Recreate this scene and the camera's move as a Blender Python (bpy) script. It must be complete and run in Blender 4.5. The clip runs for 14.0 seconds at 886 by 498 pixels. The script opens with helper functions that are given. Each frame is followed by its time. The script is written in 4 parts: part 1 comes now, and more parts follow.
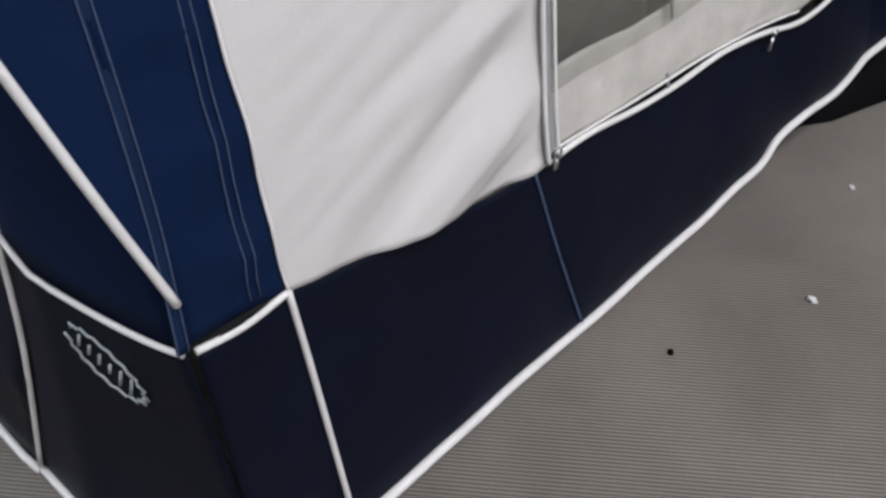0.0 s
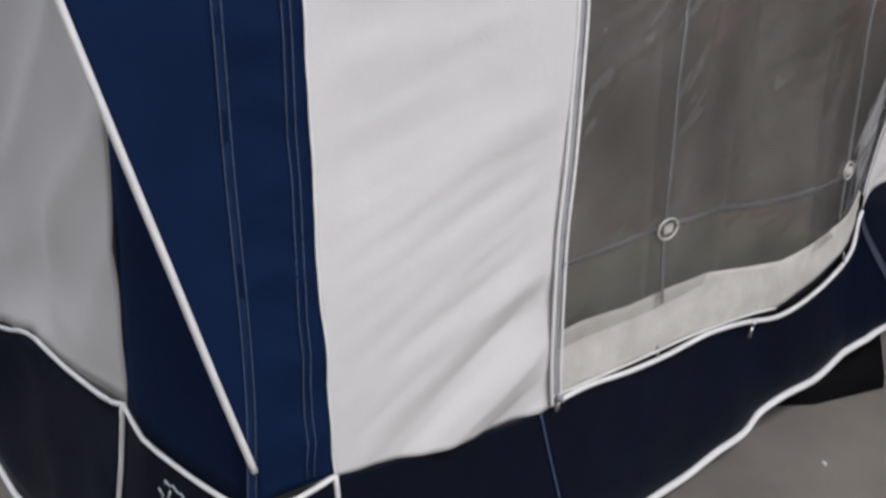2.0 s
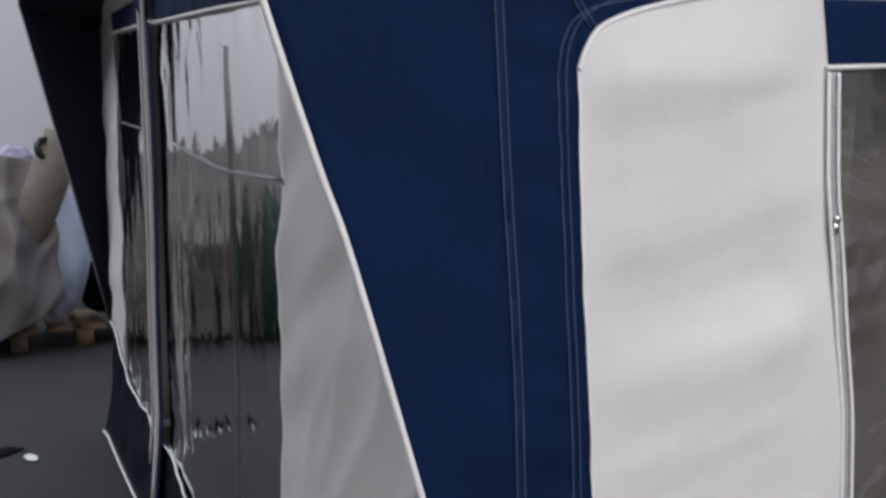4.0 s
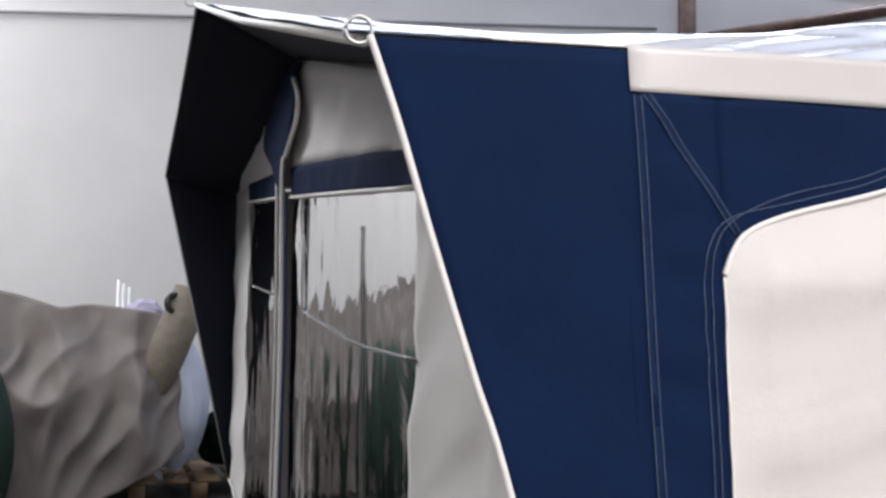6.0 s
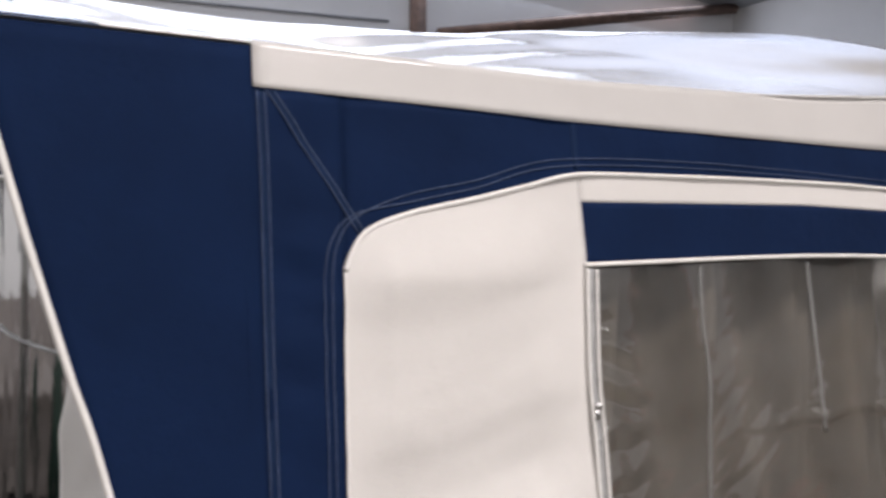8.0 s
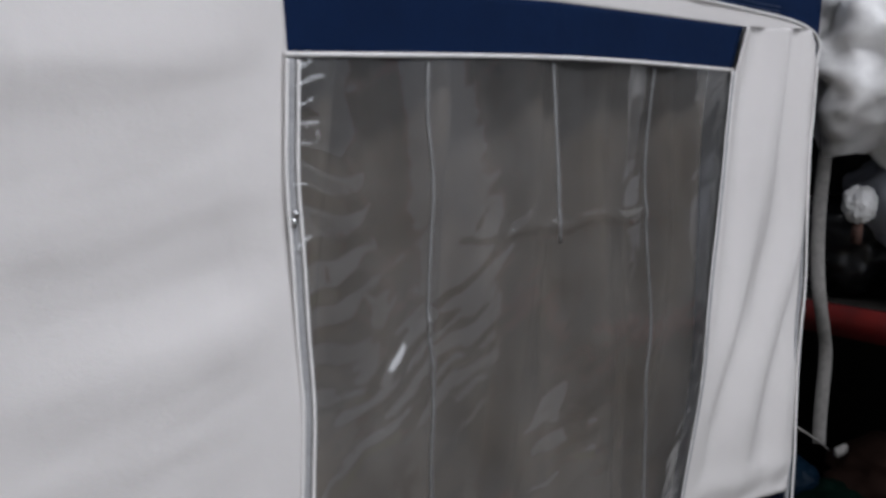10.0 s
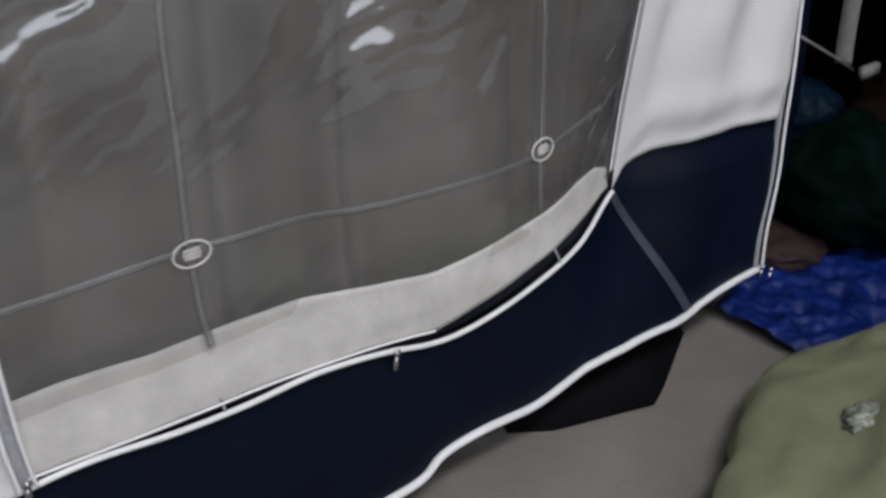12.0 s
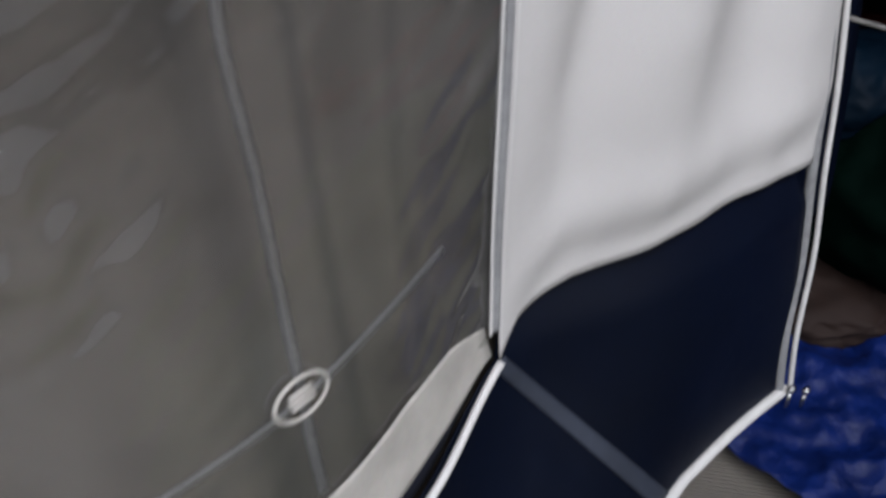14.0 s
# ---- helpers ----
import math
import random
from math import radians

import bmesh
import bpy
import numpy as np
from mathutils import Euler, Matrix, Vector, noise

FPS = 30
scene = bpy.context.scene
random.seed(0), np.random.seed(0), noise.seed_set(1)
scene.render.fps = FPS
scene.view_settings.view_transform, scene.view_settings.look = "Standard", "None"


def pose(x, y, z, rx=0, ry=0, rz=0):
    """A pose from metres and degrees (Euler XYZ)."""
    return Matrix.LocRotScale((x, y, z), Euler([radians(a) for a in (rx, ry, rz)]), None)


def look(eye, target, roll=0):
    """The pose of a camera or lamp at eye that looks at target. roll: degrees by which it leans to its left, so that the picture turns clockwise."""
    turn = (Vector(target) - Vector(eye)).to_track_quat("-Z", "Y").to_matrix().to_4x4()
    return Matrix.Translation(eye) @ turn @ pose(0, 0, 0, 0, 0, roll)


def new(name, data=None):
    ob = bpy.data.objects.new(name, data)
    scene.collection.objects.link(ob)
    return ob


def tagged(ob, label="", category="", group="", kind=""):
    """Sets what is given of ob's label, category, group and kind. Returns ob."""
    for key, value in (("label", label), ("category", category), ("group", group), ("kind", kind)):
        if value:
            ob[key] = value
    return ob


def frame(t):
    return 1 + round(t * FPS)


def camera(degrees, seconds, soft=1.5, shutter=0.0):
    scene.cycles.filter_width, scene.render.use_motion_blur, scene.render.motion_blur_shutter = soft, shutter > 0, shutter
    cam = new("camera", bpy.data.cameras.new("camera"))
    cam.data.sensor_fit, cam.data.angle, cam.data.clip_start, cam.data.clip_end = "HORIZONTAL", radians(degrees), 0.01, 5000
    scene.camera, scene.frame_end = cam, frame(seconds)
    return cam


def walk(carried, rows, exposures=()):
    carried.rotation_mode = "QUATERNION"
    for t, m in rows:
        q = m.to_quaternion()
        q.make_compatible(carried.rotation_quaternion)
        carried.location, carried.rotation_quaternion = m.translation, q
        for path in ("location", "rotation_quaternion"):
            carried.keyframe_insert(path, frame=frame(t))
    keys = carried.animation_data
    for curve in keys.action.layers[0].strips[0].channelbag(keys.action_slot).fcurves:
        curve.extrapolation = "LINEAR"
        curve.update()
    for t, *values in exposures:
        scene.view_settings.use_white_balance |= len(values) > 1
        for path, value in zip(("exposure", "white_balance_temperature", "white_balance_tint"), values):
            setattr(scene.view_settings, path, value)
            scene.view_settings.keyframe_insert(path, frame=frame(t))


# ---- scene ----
cam = camera(50.0, 14.0, soft=2.8, shutter=0.4)
PATH = [
    (0, (-0.309, -0.636, 1.135), (0.513, 0.183, 0.185), -2.5),
    (0.5, (-0.378, -0.668, 1.171), (0.495, 0.153, 0.269), 0.6),
    (1, (-0.42, -0.728, 1.208), (0.497, 0.142, 0.4), 2.4),
    (1.5, (-0.462, -0.808, 1.256), (0.447, 0.148, 0.542), 2.2),
    (2, (-0.507, -0.871, 1.309), (0.406, 0.143, 0.686), 2.6),
    (2.5, (-0.538, -0.905, 1.345), (0.369, 0.167, 0.817), 2.4),
    (3, (-0.569, -0.979, 1.405), (0.506, 0.615, 0.853), 1.0),
    (3.5, (-0.617, -0.975, 1.46), (0.383, 0.707, 1.045), 0.9),
    (4, (-0.628, -0.982, 1.478), (0.242, 0.807, 1.274), -0.4),
    (4.2, (-0.662, -0.98, 1.486), (0.21, 0.813, 1.328), 0.6),
    (6.3, (-0.695, -0.998, 1.554), (-0.035, 0.886, 1.677), 0.5),
    (6.5, (-0.687, -1.004, 1.557), (-0.026, 0.881, 1.664), 0.6),
    (7, (-0.653, -1.015, 1.55), (0.14, 0.818, 1.647), 0.9),
    (7.5, (-0.583, -1.063, 1.561), (0.342, 0.708, 1.641), 0.9),
    (8, (-0.546, -1.076, 1.56), (0.597, 0.563, 1.649), 0.3),
    (8.2, (-0.527, -1.086, 1.574), (0.671, 0.514, 1.641), 0.3),
    (10.5, (-0.107, -1.097, 1.499), (0.941, -0.074, 1.174), 2.5),
    (11, (0.072, -1.127, 1.411), (1.066, -0.106, 0.944), 1.0),
    (11.5, (0.259, -1.155, 1.314), (1.121, -0.099, 0.687), 0.6),
    (12, (0.447, -1.086, 1.267), (1.242, -0.036, 0.549), -1.4),
    (12.5, (0.664, -0.96, 1.243), (1.41, 0.045, 0.416), -4.8),
    (13, (0.893, -0.819, 1.209), (1.629, 0.208, 0.401), -5.0),
    (13.5, (1.118, -0.683, 1.196), (1.729, 0.358, 0.305), -6.3),
    (14, (1.329, -0.514, 1.196), (1.964, 0.481, 0.271), -8.4),
]
walk(cam, [(t, look(e, g, r)) for t, e, g, r in PATH],
     [(0, -0.6, 6350, 14), (2, -0.6, 6350, 14), (3, -0.75, 6350, 14), (4.2, -0.75, 6350, 14), (6.3, -0.22, 6900, 15), (7.3, -0.4, 7050, 16), (8.2, -0.45, 7050, 16), (10.3, -1.0, 6150, 13), (11.5, -0.8, 6150, 13), (14, -0.7, 6200, 13)])

# ---- light ----
world = bpy.data.worlds.new("world")
scene.world = world
world.use_nodes = True
world.node_tree.nodes["Background"].inputs[0].default_value = (0.75, 0.85, 1.0, 1)
world.node_tree.nodes["Background"].inputs[1].default_value = 0.1


# ---- materials ----
def mat(name, col, rough=0.8, metal=0.0, var=0.12, scale=6.0, grain=0.0, gscale=400.0, bump=0.0, bscale=40.0, spec=0.5, sheen=0.0, dark=None, coat=0.0):
    m = bpy.data.materials.new(name)
    m.use_nodes = True
    nt = m.node_tree
    b = nt.nodes["Principled BSDF"]
    b.inputs["Roughness"].default_value = rough
    b.inputs["Metallic"].default_value = metal
    b.inputs["Specular IOR Level"].default_value = spec
    b.inputs["Sheen Weight"].default_value = sheen
    b.inputs["Coat Weight"].default_value = coat
    tc = nt.nodes.new("ShaderNodeTexCoord")
    n1 = nt.nodes.new("ShaderNodeTexNoise")
    n1.inputs["Scale"].default_value, n1.inputs["Detail"].default_value, n1.inputs["Roughness"].default_value = scale, 6, 0.6
    nt.links.new(tc.outputs["Object"], n1.inputs["Vector"])
    ramp = nt.nodes.new("ShaderNodeValToRGB")
    lo = dark or tuple(c * (1 - var) for c in col)
    hi = tuple(min(1, c * (1 + var)) for c in col)
    ramp.color_ramp.elements[0].position, ramp.color_ramp.elements[1].position = 0.3, 0.7
    ramp.color_ramp.elements[0].color, ramp.color_ramp.elements[1].color = (*lo, 1), (*hi, 1)
    nt.links.new(n1.outputs["Fac"], ramp.inputs["Fac"])
    out = ramp.outputs["Color"]
    n2 = nt.nodes.new("ShaderNodeTexNoise")
    n2.inputs["Scale"].default_value, n2.inputs["Detail"].default_value = gscale, 2
    nt.links.new(tc.outputs["Object"], n2.inputs["Vector"])
    if grain:
        mx = nt.nodes.new("ShaderNodeMix")
        mx.data_type, mx.blend_type = "RGBA", "OVERLAY"
        mx.inputs["Factor"].default_value = grain
        nt.links.new(out, mx.inputs["A"])
        nt.links.new(n2.outputs["Color"], mx.inputs["B"])
        out = mx.outputs["Result"]
    nt.links.new(out, b.inputs["Base Color"])
    if bump:
        n3 = nt.nodes.new("ShaderNodeTexNoise")
        n3.inputs["Scale"].default_value, n3.inputs["Detail"].default_value = bscale, 4
        nt.links.new(tc.outputs["Object"], n3.inputs["Vector"])
        add = nt.nodes.new("ShaderNodeMath")
        add.operation = "ADD"
        sc = nt.nodes.new("ShaderNodeMath")
        sc.operation, sc.inputs[1].default_value = "MULTIPLY", 0.15
        nt.links.new(n2.outputs["Fac"], sc.inputs[0])
        nt.links.new(n3.outputs["Fac"], add.inputs[0])
        nt.links.new(sc.outputs[0], add.inputs[1])
        bp = nt.nodes.new("ShaderNodeBump")
        bp.inputs["Strength"].default_value, bp.inputs["Distance"].default_value = bump, 0.01
        nt.links.new(add.outputs[0], bp.inputs["Height"])
        nt.links.new(bp.outputs["Normal"], b.inputs["Normal"])
    return m


NAVY = mat("navy canvas", (0.0036, 0.0132, 0.046), 0.85, var=0.14, scale=5, grain=0.25, gscale=700, bump=0.25, bscale=30, spec=0.1)
SKIRT = mat("dark navy coated cloth", (0.0013, 0.0036, 0.0128), 0.5, var=0.25, scale=4, grain=0.2, gscale=600, bump=0.3, bscale=9, spec=0.16)
# navy copy darkened for shade: canopy underside, far wing, zip opening
INNER = mat("shade-darkened navy canvas", (0.0025, 0.0042, 0.015), 0.9, var=0.15, scale=4, grain=0.2)
CREAM = mat("cream canvas", (0.66, 0.635, 0.61), 0.85, var=0.035, scale=3.5, grain=0.1, gscale=500, bump=0.35, bscale=9, spec=0.2)
BAND = mat("soiled cream band", (0.54, 0.51, 0.46), 0.75, var=0.12, scale=18, grain=0.15, bump=0.3, bscale=25)
WHITE = mat("white piping", (0.80, 0.78, 0.75), 0.45, var=0.05, scale=20, bump=0.2, bscale=60)
STITCH = mat("pale blue stitching", (0.05, 0.075, 0.14), 0.8, var=0.3, scale=120)
ZIPTAPE = mat("grey zip tape", (0.33, 0.33, 0.33), 0.6, var=0.15, scale=60, bump=0.3, bscale=300)
ROOFM = mat("cream coated roof cloth", (0.62, 0.60, 0.58), 0.10, var=0.04, scale=3, bump=0.10, bscale=5, spec=0.9)
ROOFN = mat("navy coated roof cloth", (0.03, 0.05, 0.10), 0.2, var=0.1, scale=4, bump=0.1, bscale=5, spec=0.6)
CURT = mat("grey brown curtain cloth", (0.094, 0.077, 0.058), 0.9, var=0.28, scale=5, grain=0.2, gscale=300, bump=0.2, bscale=20)
STEEL = mat("galvanised steel", (0.6, 0.6, 0.6), 0.3, 1.0, var=0.1, scale=40)
PAINT = mat("white painted wall", (0.70, 0.69, 0.68), 0.9, var=0.05, scale=0.9, grain=0.1, gscale=60, bump=0.2, bscale=8)


def film_mat(name, haze, bump, rough=0.06, ior=1.6):
    m = bpy.data.materials.new(name)
    m.use_nodes = True
    nt = m.node_tree
    nt.nodes.remove(nt.nodes["Principled BSDF"])
    out = nt.nodes["Material Output"]
    tr, gl, df = nt.nodes.new("ShaderNodeBsdfTransparent"), nt.nodes.new("ShaderNodeBsdfGlossy"), nt.nodes.new("ShaderNodeBsdfDiffuse")
    tr.inputs[0].default_value = (0.86, 0.86, 0.85, 1)
    gl.inputs["Roughness"].default_value = rough
    df.inputs[0].default_value = (0.55, 0.55, 0.54, 1)
    m1, m2 = nt.nodes.new("ShaderNodeMixShader"), nt.nodes.new("ShaderNodeMixShader")
    fr = nt.nodes.new("ShaderNodeFresnel")
    fr.inputs["IOR"].default_value = ior
    tc, n1, n2 = nt.nodes.new("ShaderNodeTexCoord"), nt.nodes.new("ShaderNodeTexNoise"), nt.nodes.new("ShaderNodeTexNoise")
    n1.inputs["Scale"].default_value, n1.inputs["Detail"].default_value = 4, 4
    n1.inputs["Distortion"].default_value = 0.6
    n2.inputs["Scale"].default_value, n2.inputs["Detail"].default_value = 5, 5
    mp = nt.nodes.new("ShaderNodeMath")
    mp.operation, mp.inputs[1].default_value = "MULTIPLY", haze * 2
    nt.links.new(tc.outputs["Object"], n1.inputs["Vector"])
    nt.links.new(tc.outputs["Object"], n2.inputs["Vector"])
    bp = nt.nodes.new("ShaderNodeBump")
    bp.inputs["Strength"].default_value, bp.inputs["Distance"].default_value = bump, 0.02
    nt.links.new(n1.outputs["Fac"], bp.inputs["Height"])
    nt.links.new(bp.outputs["Normal"], gl.inputs["Normal"])
    nt.links.new(bp.outputs["Normal"], fr.inputs["Normal"])
    nt.links.new(n2.outputs["Fac"], mp.inputs[0])
    nt.links.new(mp.outputs[0], m1.inputs[0])
    nt.links.new(tr.outputs[0], m1.inputs[1])
    nt.links.new(df.outputs[0], m1.inputs[2])
    nt.links.new(fr.outputs[0], m2.inputs[0])
    nt.links.new(m1.outputs[0], m2.inputs[1])
    nt.links.new(gl.outputs[0], m2.inputs[2])
    nt.links.new(m2.outputs[0], out.inputs["Surface"])
    return m


FILM = film_mat("clear window film", 0.108, 0.10, 0.075, 2.0)
FILM2 = film_mat("clear front window film", 0.010, 0.2)


WELD = film_mat("milky welded seam", 0.17, 0.1, 0.3)


def emit(name, col, strength):
    m = bpy.data.materials.new(name)
    m.use_nodes = True
    b = m.node_tree.nodes["Principled BSDF"]
    b.inputs["Emission Color"].default_value = (*col, 1)
    b.inputs["Emission Strength"].default_value = strength
    return m


# ---- mesh helpers ----
def part(name, bm, material, parent=None, label="", smooth=True, solid=0.0):
    me = bpy.data.meshes.new(name)
    if smooth:
        for f in bm.faces:
            f.smooth = True
    bm.to_mesh(me)
    bm.free()
    me.materials.append(material)
    ob = new(name, me)
    if parent:
        ob.parent = parent
    if label:
        ob["label"] = label
    if solid:
        md = ob.modifiers.new("thickness", "SOLIDIFY")
        md.thickness, md.offset = solid, 0
    return ob


def resample(pts, n):
    p = np.array(pts, float)
    d = np.r_[0, np.cumsum(np.linalg.norm(np.diff(p, axis=0), axis=1))]
    d = d / d[-1] if d[-1] > 0 else np.linspace(0, 1, len(p))
    t = np.linspace(0, 1, n)
    return np.stack([np.interp(t, d, p[:, k]) for k in range(p.shape[1])], 1)


def coons(bottom, top, left, right, nu, nv, fn=None):
    """A sheet filled between four edges, moved by fn(point)."""
    B, T, L, R = resample(bottom, nu), resample(top, nu), resample(left, nv), resample(right, nv)
    bm = bmesh.new()
    vs = []
    for j in range(nv):
        v = j / (nv - 1)
        row = []
        for i in range(nu):
            u = i / (nu - 1)
            p = (1 - v) * B[i] + v * T[i] + (1 - u) * L[j] + u * R[j] - ((1 - u) * (1 - v) * B[0] + u * (1 - v) * B[-1] + (1 - u) * v * T[0] + u * v * T[-1])
            row.append(bm.verts.new(fn(p) if fn else p))
        vs.append(row)
    for j in range(nv - 1):
        for i in range(nu - 1):
            try:
                bm.faces.new((vs[j][i], vs[j][i + 1], vs[j + 1][i + 1], vs[j + 1][i]))
            except ValueError:
                pass
    return bm


def smoothline(pts, n):
    """A soft curve through the points."""
    p = np.array(pts, float)
    out = []
    m = len(p)
    for i in range(m - 1):
        a, b, c, d = p[max(i - 1, 0)], p[i], p[i + 1], p[min(i + 2, m - 1)]
        for k in range(n):
            t = k / n
            out.append(0.5 * (2 * b + (c - a) * t + (2 * a - 5 * b + 4 * c - d) * t * t + (3 * b - a - 3 * c + d) * t ** 3))
    out.append(p[-1])
    return out


def tube(pts, r, n=8, flat=1.0, bm=None):
    bm = bm or bmesh.new()
    p = [Vector(q) for q in pts]
    rings = []
    for i, q in enumerate(p):
        d = (p[min(i + 1, len(p) - 1)] - p[max(i - 1, 0)]).normalized()
        a = d.cross(Vector((0, 1, 0)))
        if a.length < 0.2:
            a = d.cross(Vector((1, 0, 0)))
        a.normalize()
        b = d.cross(a)
        rings.append([bm.verts.new(q + a * r * math.cos(k * 2 * math.pi / n) + b * r * flat * math.sin(k * 2 * math.pi / n)) for k in range(n)])
    for i in range(len(rings) - 1):
        for k in range(n):
            bm.faces.new((rings[i][k], rings[i][(k + 1) % n], rings[i + 1][(k + 1) % n], rings[i + 1][k]))
    bm.faces.new(rings[0][::-1])
    bm.faces.new(rings[-1])
    return bm


def box(x0, y0, z0, x1, y1, z1, bev=0.0, bm=None):
    bm = bm or bmesh.new()
    r = bmesh.ops.create_cube(bm, size=1, matrix=Matrix.Translation(((x0 + x1) / 2, (y0 + y1) / 2, (z0 + z1) / 2)) @ Matrix.Diagonal((abs(x1 - x0), abs(y1 - y0), abs(z1 - z0), 1)))
    if bev:
        es = {e for v in r["verts"] for e in v.link_edges}
        bmesh.ops.bevel(bm, geom=list(es), offset=bev, segments=2, affect="EDGES")
    return bm


def lump(c, r, seed, amp=0.2, freq=2.0, sub=4, floor=None, fold=0.0, drape=1.0):
    """A soft filled sack: a rounded body pressed flat where it rests, with creases."""
    bm = bmesh.new()
    bmesh.ops.create_icosphere(bm, subdivisions=sub, radius=1)
    o = Vector((seed * 7.3, seed * 3.1, seed * 5.7))
    for v in bm.verts:
        d = v.co.normalized()
        e = Vector((d.x, d.y, d.z * drape)) + 0.12 * noise.noise_vector(d * 2 + o)
        n = noise.noise(e * freq + o) * amp + noise.noise(e * freq * 2.2 + o) * amp * 0.4
        n += fold * (noise.voronoi(e * freq * 1.3 + o)[0][0] - 0.45) + fold * 0.4 * (noise.voronoi(e * freq * 3.1 + o)[0][0] - 0.45)
        q = d * (1 + n)
        q = Vector((q.x * r[0], q.y * r[1], q.z * r[2])) + Vector(c)
        if floor is not None and q.z < floor:
            q.z = floor + 0.001 * n
        v.co = q
    return bm


def slack(u, z):
    """How far the loose wall falls back (+) at the pinched foot of the rear zip, or bellies out (-) before it."""
    pinch = 0.06 * math.exp(-((u - 1.79) / 0.14) ** 2 - (max(0, z - 0.44) / 0.36) ** 2 - (max(0, 0.44 - z) / 0.2) ** 2)
    belly = 0.035 * math.exp(-((u - 1.40) / 0.24) ** 2 - ((z - 0.55) / 0.42) ** 2)
    foot = 0.022 * math.exp(-((u - 1.55) / 0.4) ** 2 - ((z - 0.12) / 0.16) ** 2)
    return pinch - belly - foot


def P(u, z, d=0.0):
    """A place on the leaning side wall, d outwards from it."""
    return Vector((u, 0.0865 * z + slack(u, z) - d, z))


def wave(u, z, seed=0.0):
    return noise.noise(Vector((u * 2.2 + seed, z * 2.2, seed))) * 0.01


def cream_fold(u, z):
    low = max(0.25, 1.3 - z)
    a = z - (0.12 + 0.4 * low) * u
    f = noise.noise(Vector((u * 2.0, a * 10, 2))) * 0.030 * low
    f += noise.noise(Vector((u * 5, a * 30, 6))) * 0.006 * low * (0.4 + u)
    f += 0.030 * noise.noise(Vector((u * 1.6, z * 5.5 - u * 1.2, 12))) * min(1, max(0, (z - 0.85) * 3))
    return f * min(1, max(0.1, (0.6 - u) * 9)) * min(1, max(0.1, (u - 0.115) * 12)) * min(1, max(0.05, (1.72 - z) * 7)) + wave(u, z)


def right_fold(u, z):
    """Drapes that run up and to the rear, and a soft lip over the skirt; still along the zips."""
    a = (u - 1.9) * 1.0 - 0.38 * (z - 0.5)
    w = noise.noise(Vector((u * 3, z * 2, 8)))
    edge = min(1, max(0, (u - 1.775 - 0.15 * max(0, z - 0.5)) * 14)) * min(1, max(0, (2.26 + 0.12 * (z - 0.5) - u) * 14))
    f = min(1, max(0.12, (z - 0.5) * 4)) * 0.020 * math.sin(a * 26 + 2 * w) + noise.noise(Vector(((u - 0.35 * z) * 14, z * 2, 3))) * 0.006
    lip = z - 0.515 + 0.065 * max(0, 1 - (u - 1.765) / 0.1)
    f += 0.009 * math.exp(-((lip - 0.075) / 0.035) ** 2) - 0.004 * math.exp(-((lip - 0.02) / 0.025) ** 2)
    return f * edge


def strip_fold(u, z):
    return noise.noise(Vector((u * 8, z * 16, 4))) * 0.004 + 0.006 * noise.noise(Vector((u * 5, z * 26 + u * 6, 14))) * min(1, max(0, (u - 0.01) * 30)) * min(1, max(0, (0.115 - u) * 30)) + wave(u, z)


def tri(x):
    """A zigzag between -1 and 1: flat facets meeting in sharp creases."""
    return 4 * abs(x - math.floor(x + 0.5)) - 1


def crumple(u, z, seed=0.0, slope=0.66):
    """Flat facets of stiff film, long along the pull that runs up and to the rear."""
    w = noise.noise_vector(Vector((u * 5.5, z * 5.5, seed)))
    v = noise.noise_vector(Vector((u * 19, z * 19, seed + 7)))
    a, b = z - slope * u + 0.04 * w.x + 0.010 * v.x, u + 0.55 * z + 0.06 * w.y + 0.016 * v.y
    return 0.46 * tri(a * 12 + 0.8 * w.z) + 0.26 * tri(a * 23 + b * 2.5 + seed) + 0.30 * tri(b * 4.5 - a * 6) + 0.13 * tri(a * 39 - b * 5 + 2 * w.y) + 0.06 * tri(b * 23 + a * 31)


def film_fold(u, z):
    a = z - 0.62 * u
    rear = max(0.0, min(1.0, (1.32 - u) * 4))
    pull = (math.exp(-((a - 0.61) / 0.05) ** 2) + 0.9 * math.exp(-((a - 0.49) / 0.035) ** 2)) * rear
    low = math.exp(-((u - 1.31) / 0.18) ** 2 - ((z - 0.82) / 0.17) ** 2)
    tuck = math.exp(-((u - 0.64) / 0.09) ** 2) * math.exp(-((z - 1.36) / 0.2) ** 2)
    seam = math.exp(-((u - (1.70 + 0.19 * (z - 0.5))) / 0.06) ** 2)
    patch = min(1.0, max(0.0, 0.5 + 2.2 * noise.noise(Vector((u * 4.1, z * 4.7, 41)))))
    f = 0.0078 * (crumple(u, z, 3.0) * (0.07 + patch * (0.9 * pull + 0.4 * seam)) + 1.1 * patch * low * crumple(u, z, 5.0, 0.3))
    f += 0.007 * math.exp(-((z - 1.305 - 0.02 * (u - 1.1) - 0.012 * noise.noise(Vector((u * 9, 4, 2)))) / 0.012) ** 2) * min(1, max(0, (u - 0.95) * 6)) * min(1, max(0, (1.7 - u) * 6))
    f += 0.008 * tuck * tri(z * 14 + 0.8 * noise.noise(Vector((u * 12, z * 5, 2))))
    f += 0.007 * math.sin((u - 0.16 * z) * 17 + 3 * noise.noise(Vector((u * 2, z * 1.4, 27)))) * (0.35 + 0.65 * min(1, max(0, z - 0.5)))
    return f + noise.noise(Vector((u * 3, z * 2.2, 21))) * 0.008 + wave(u, z, 3)


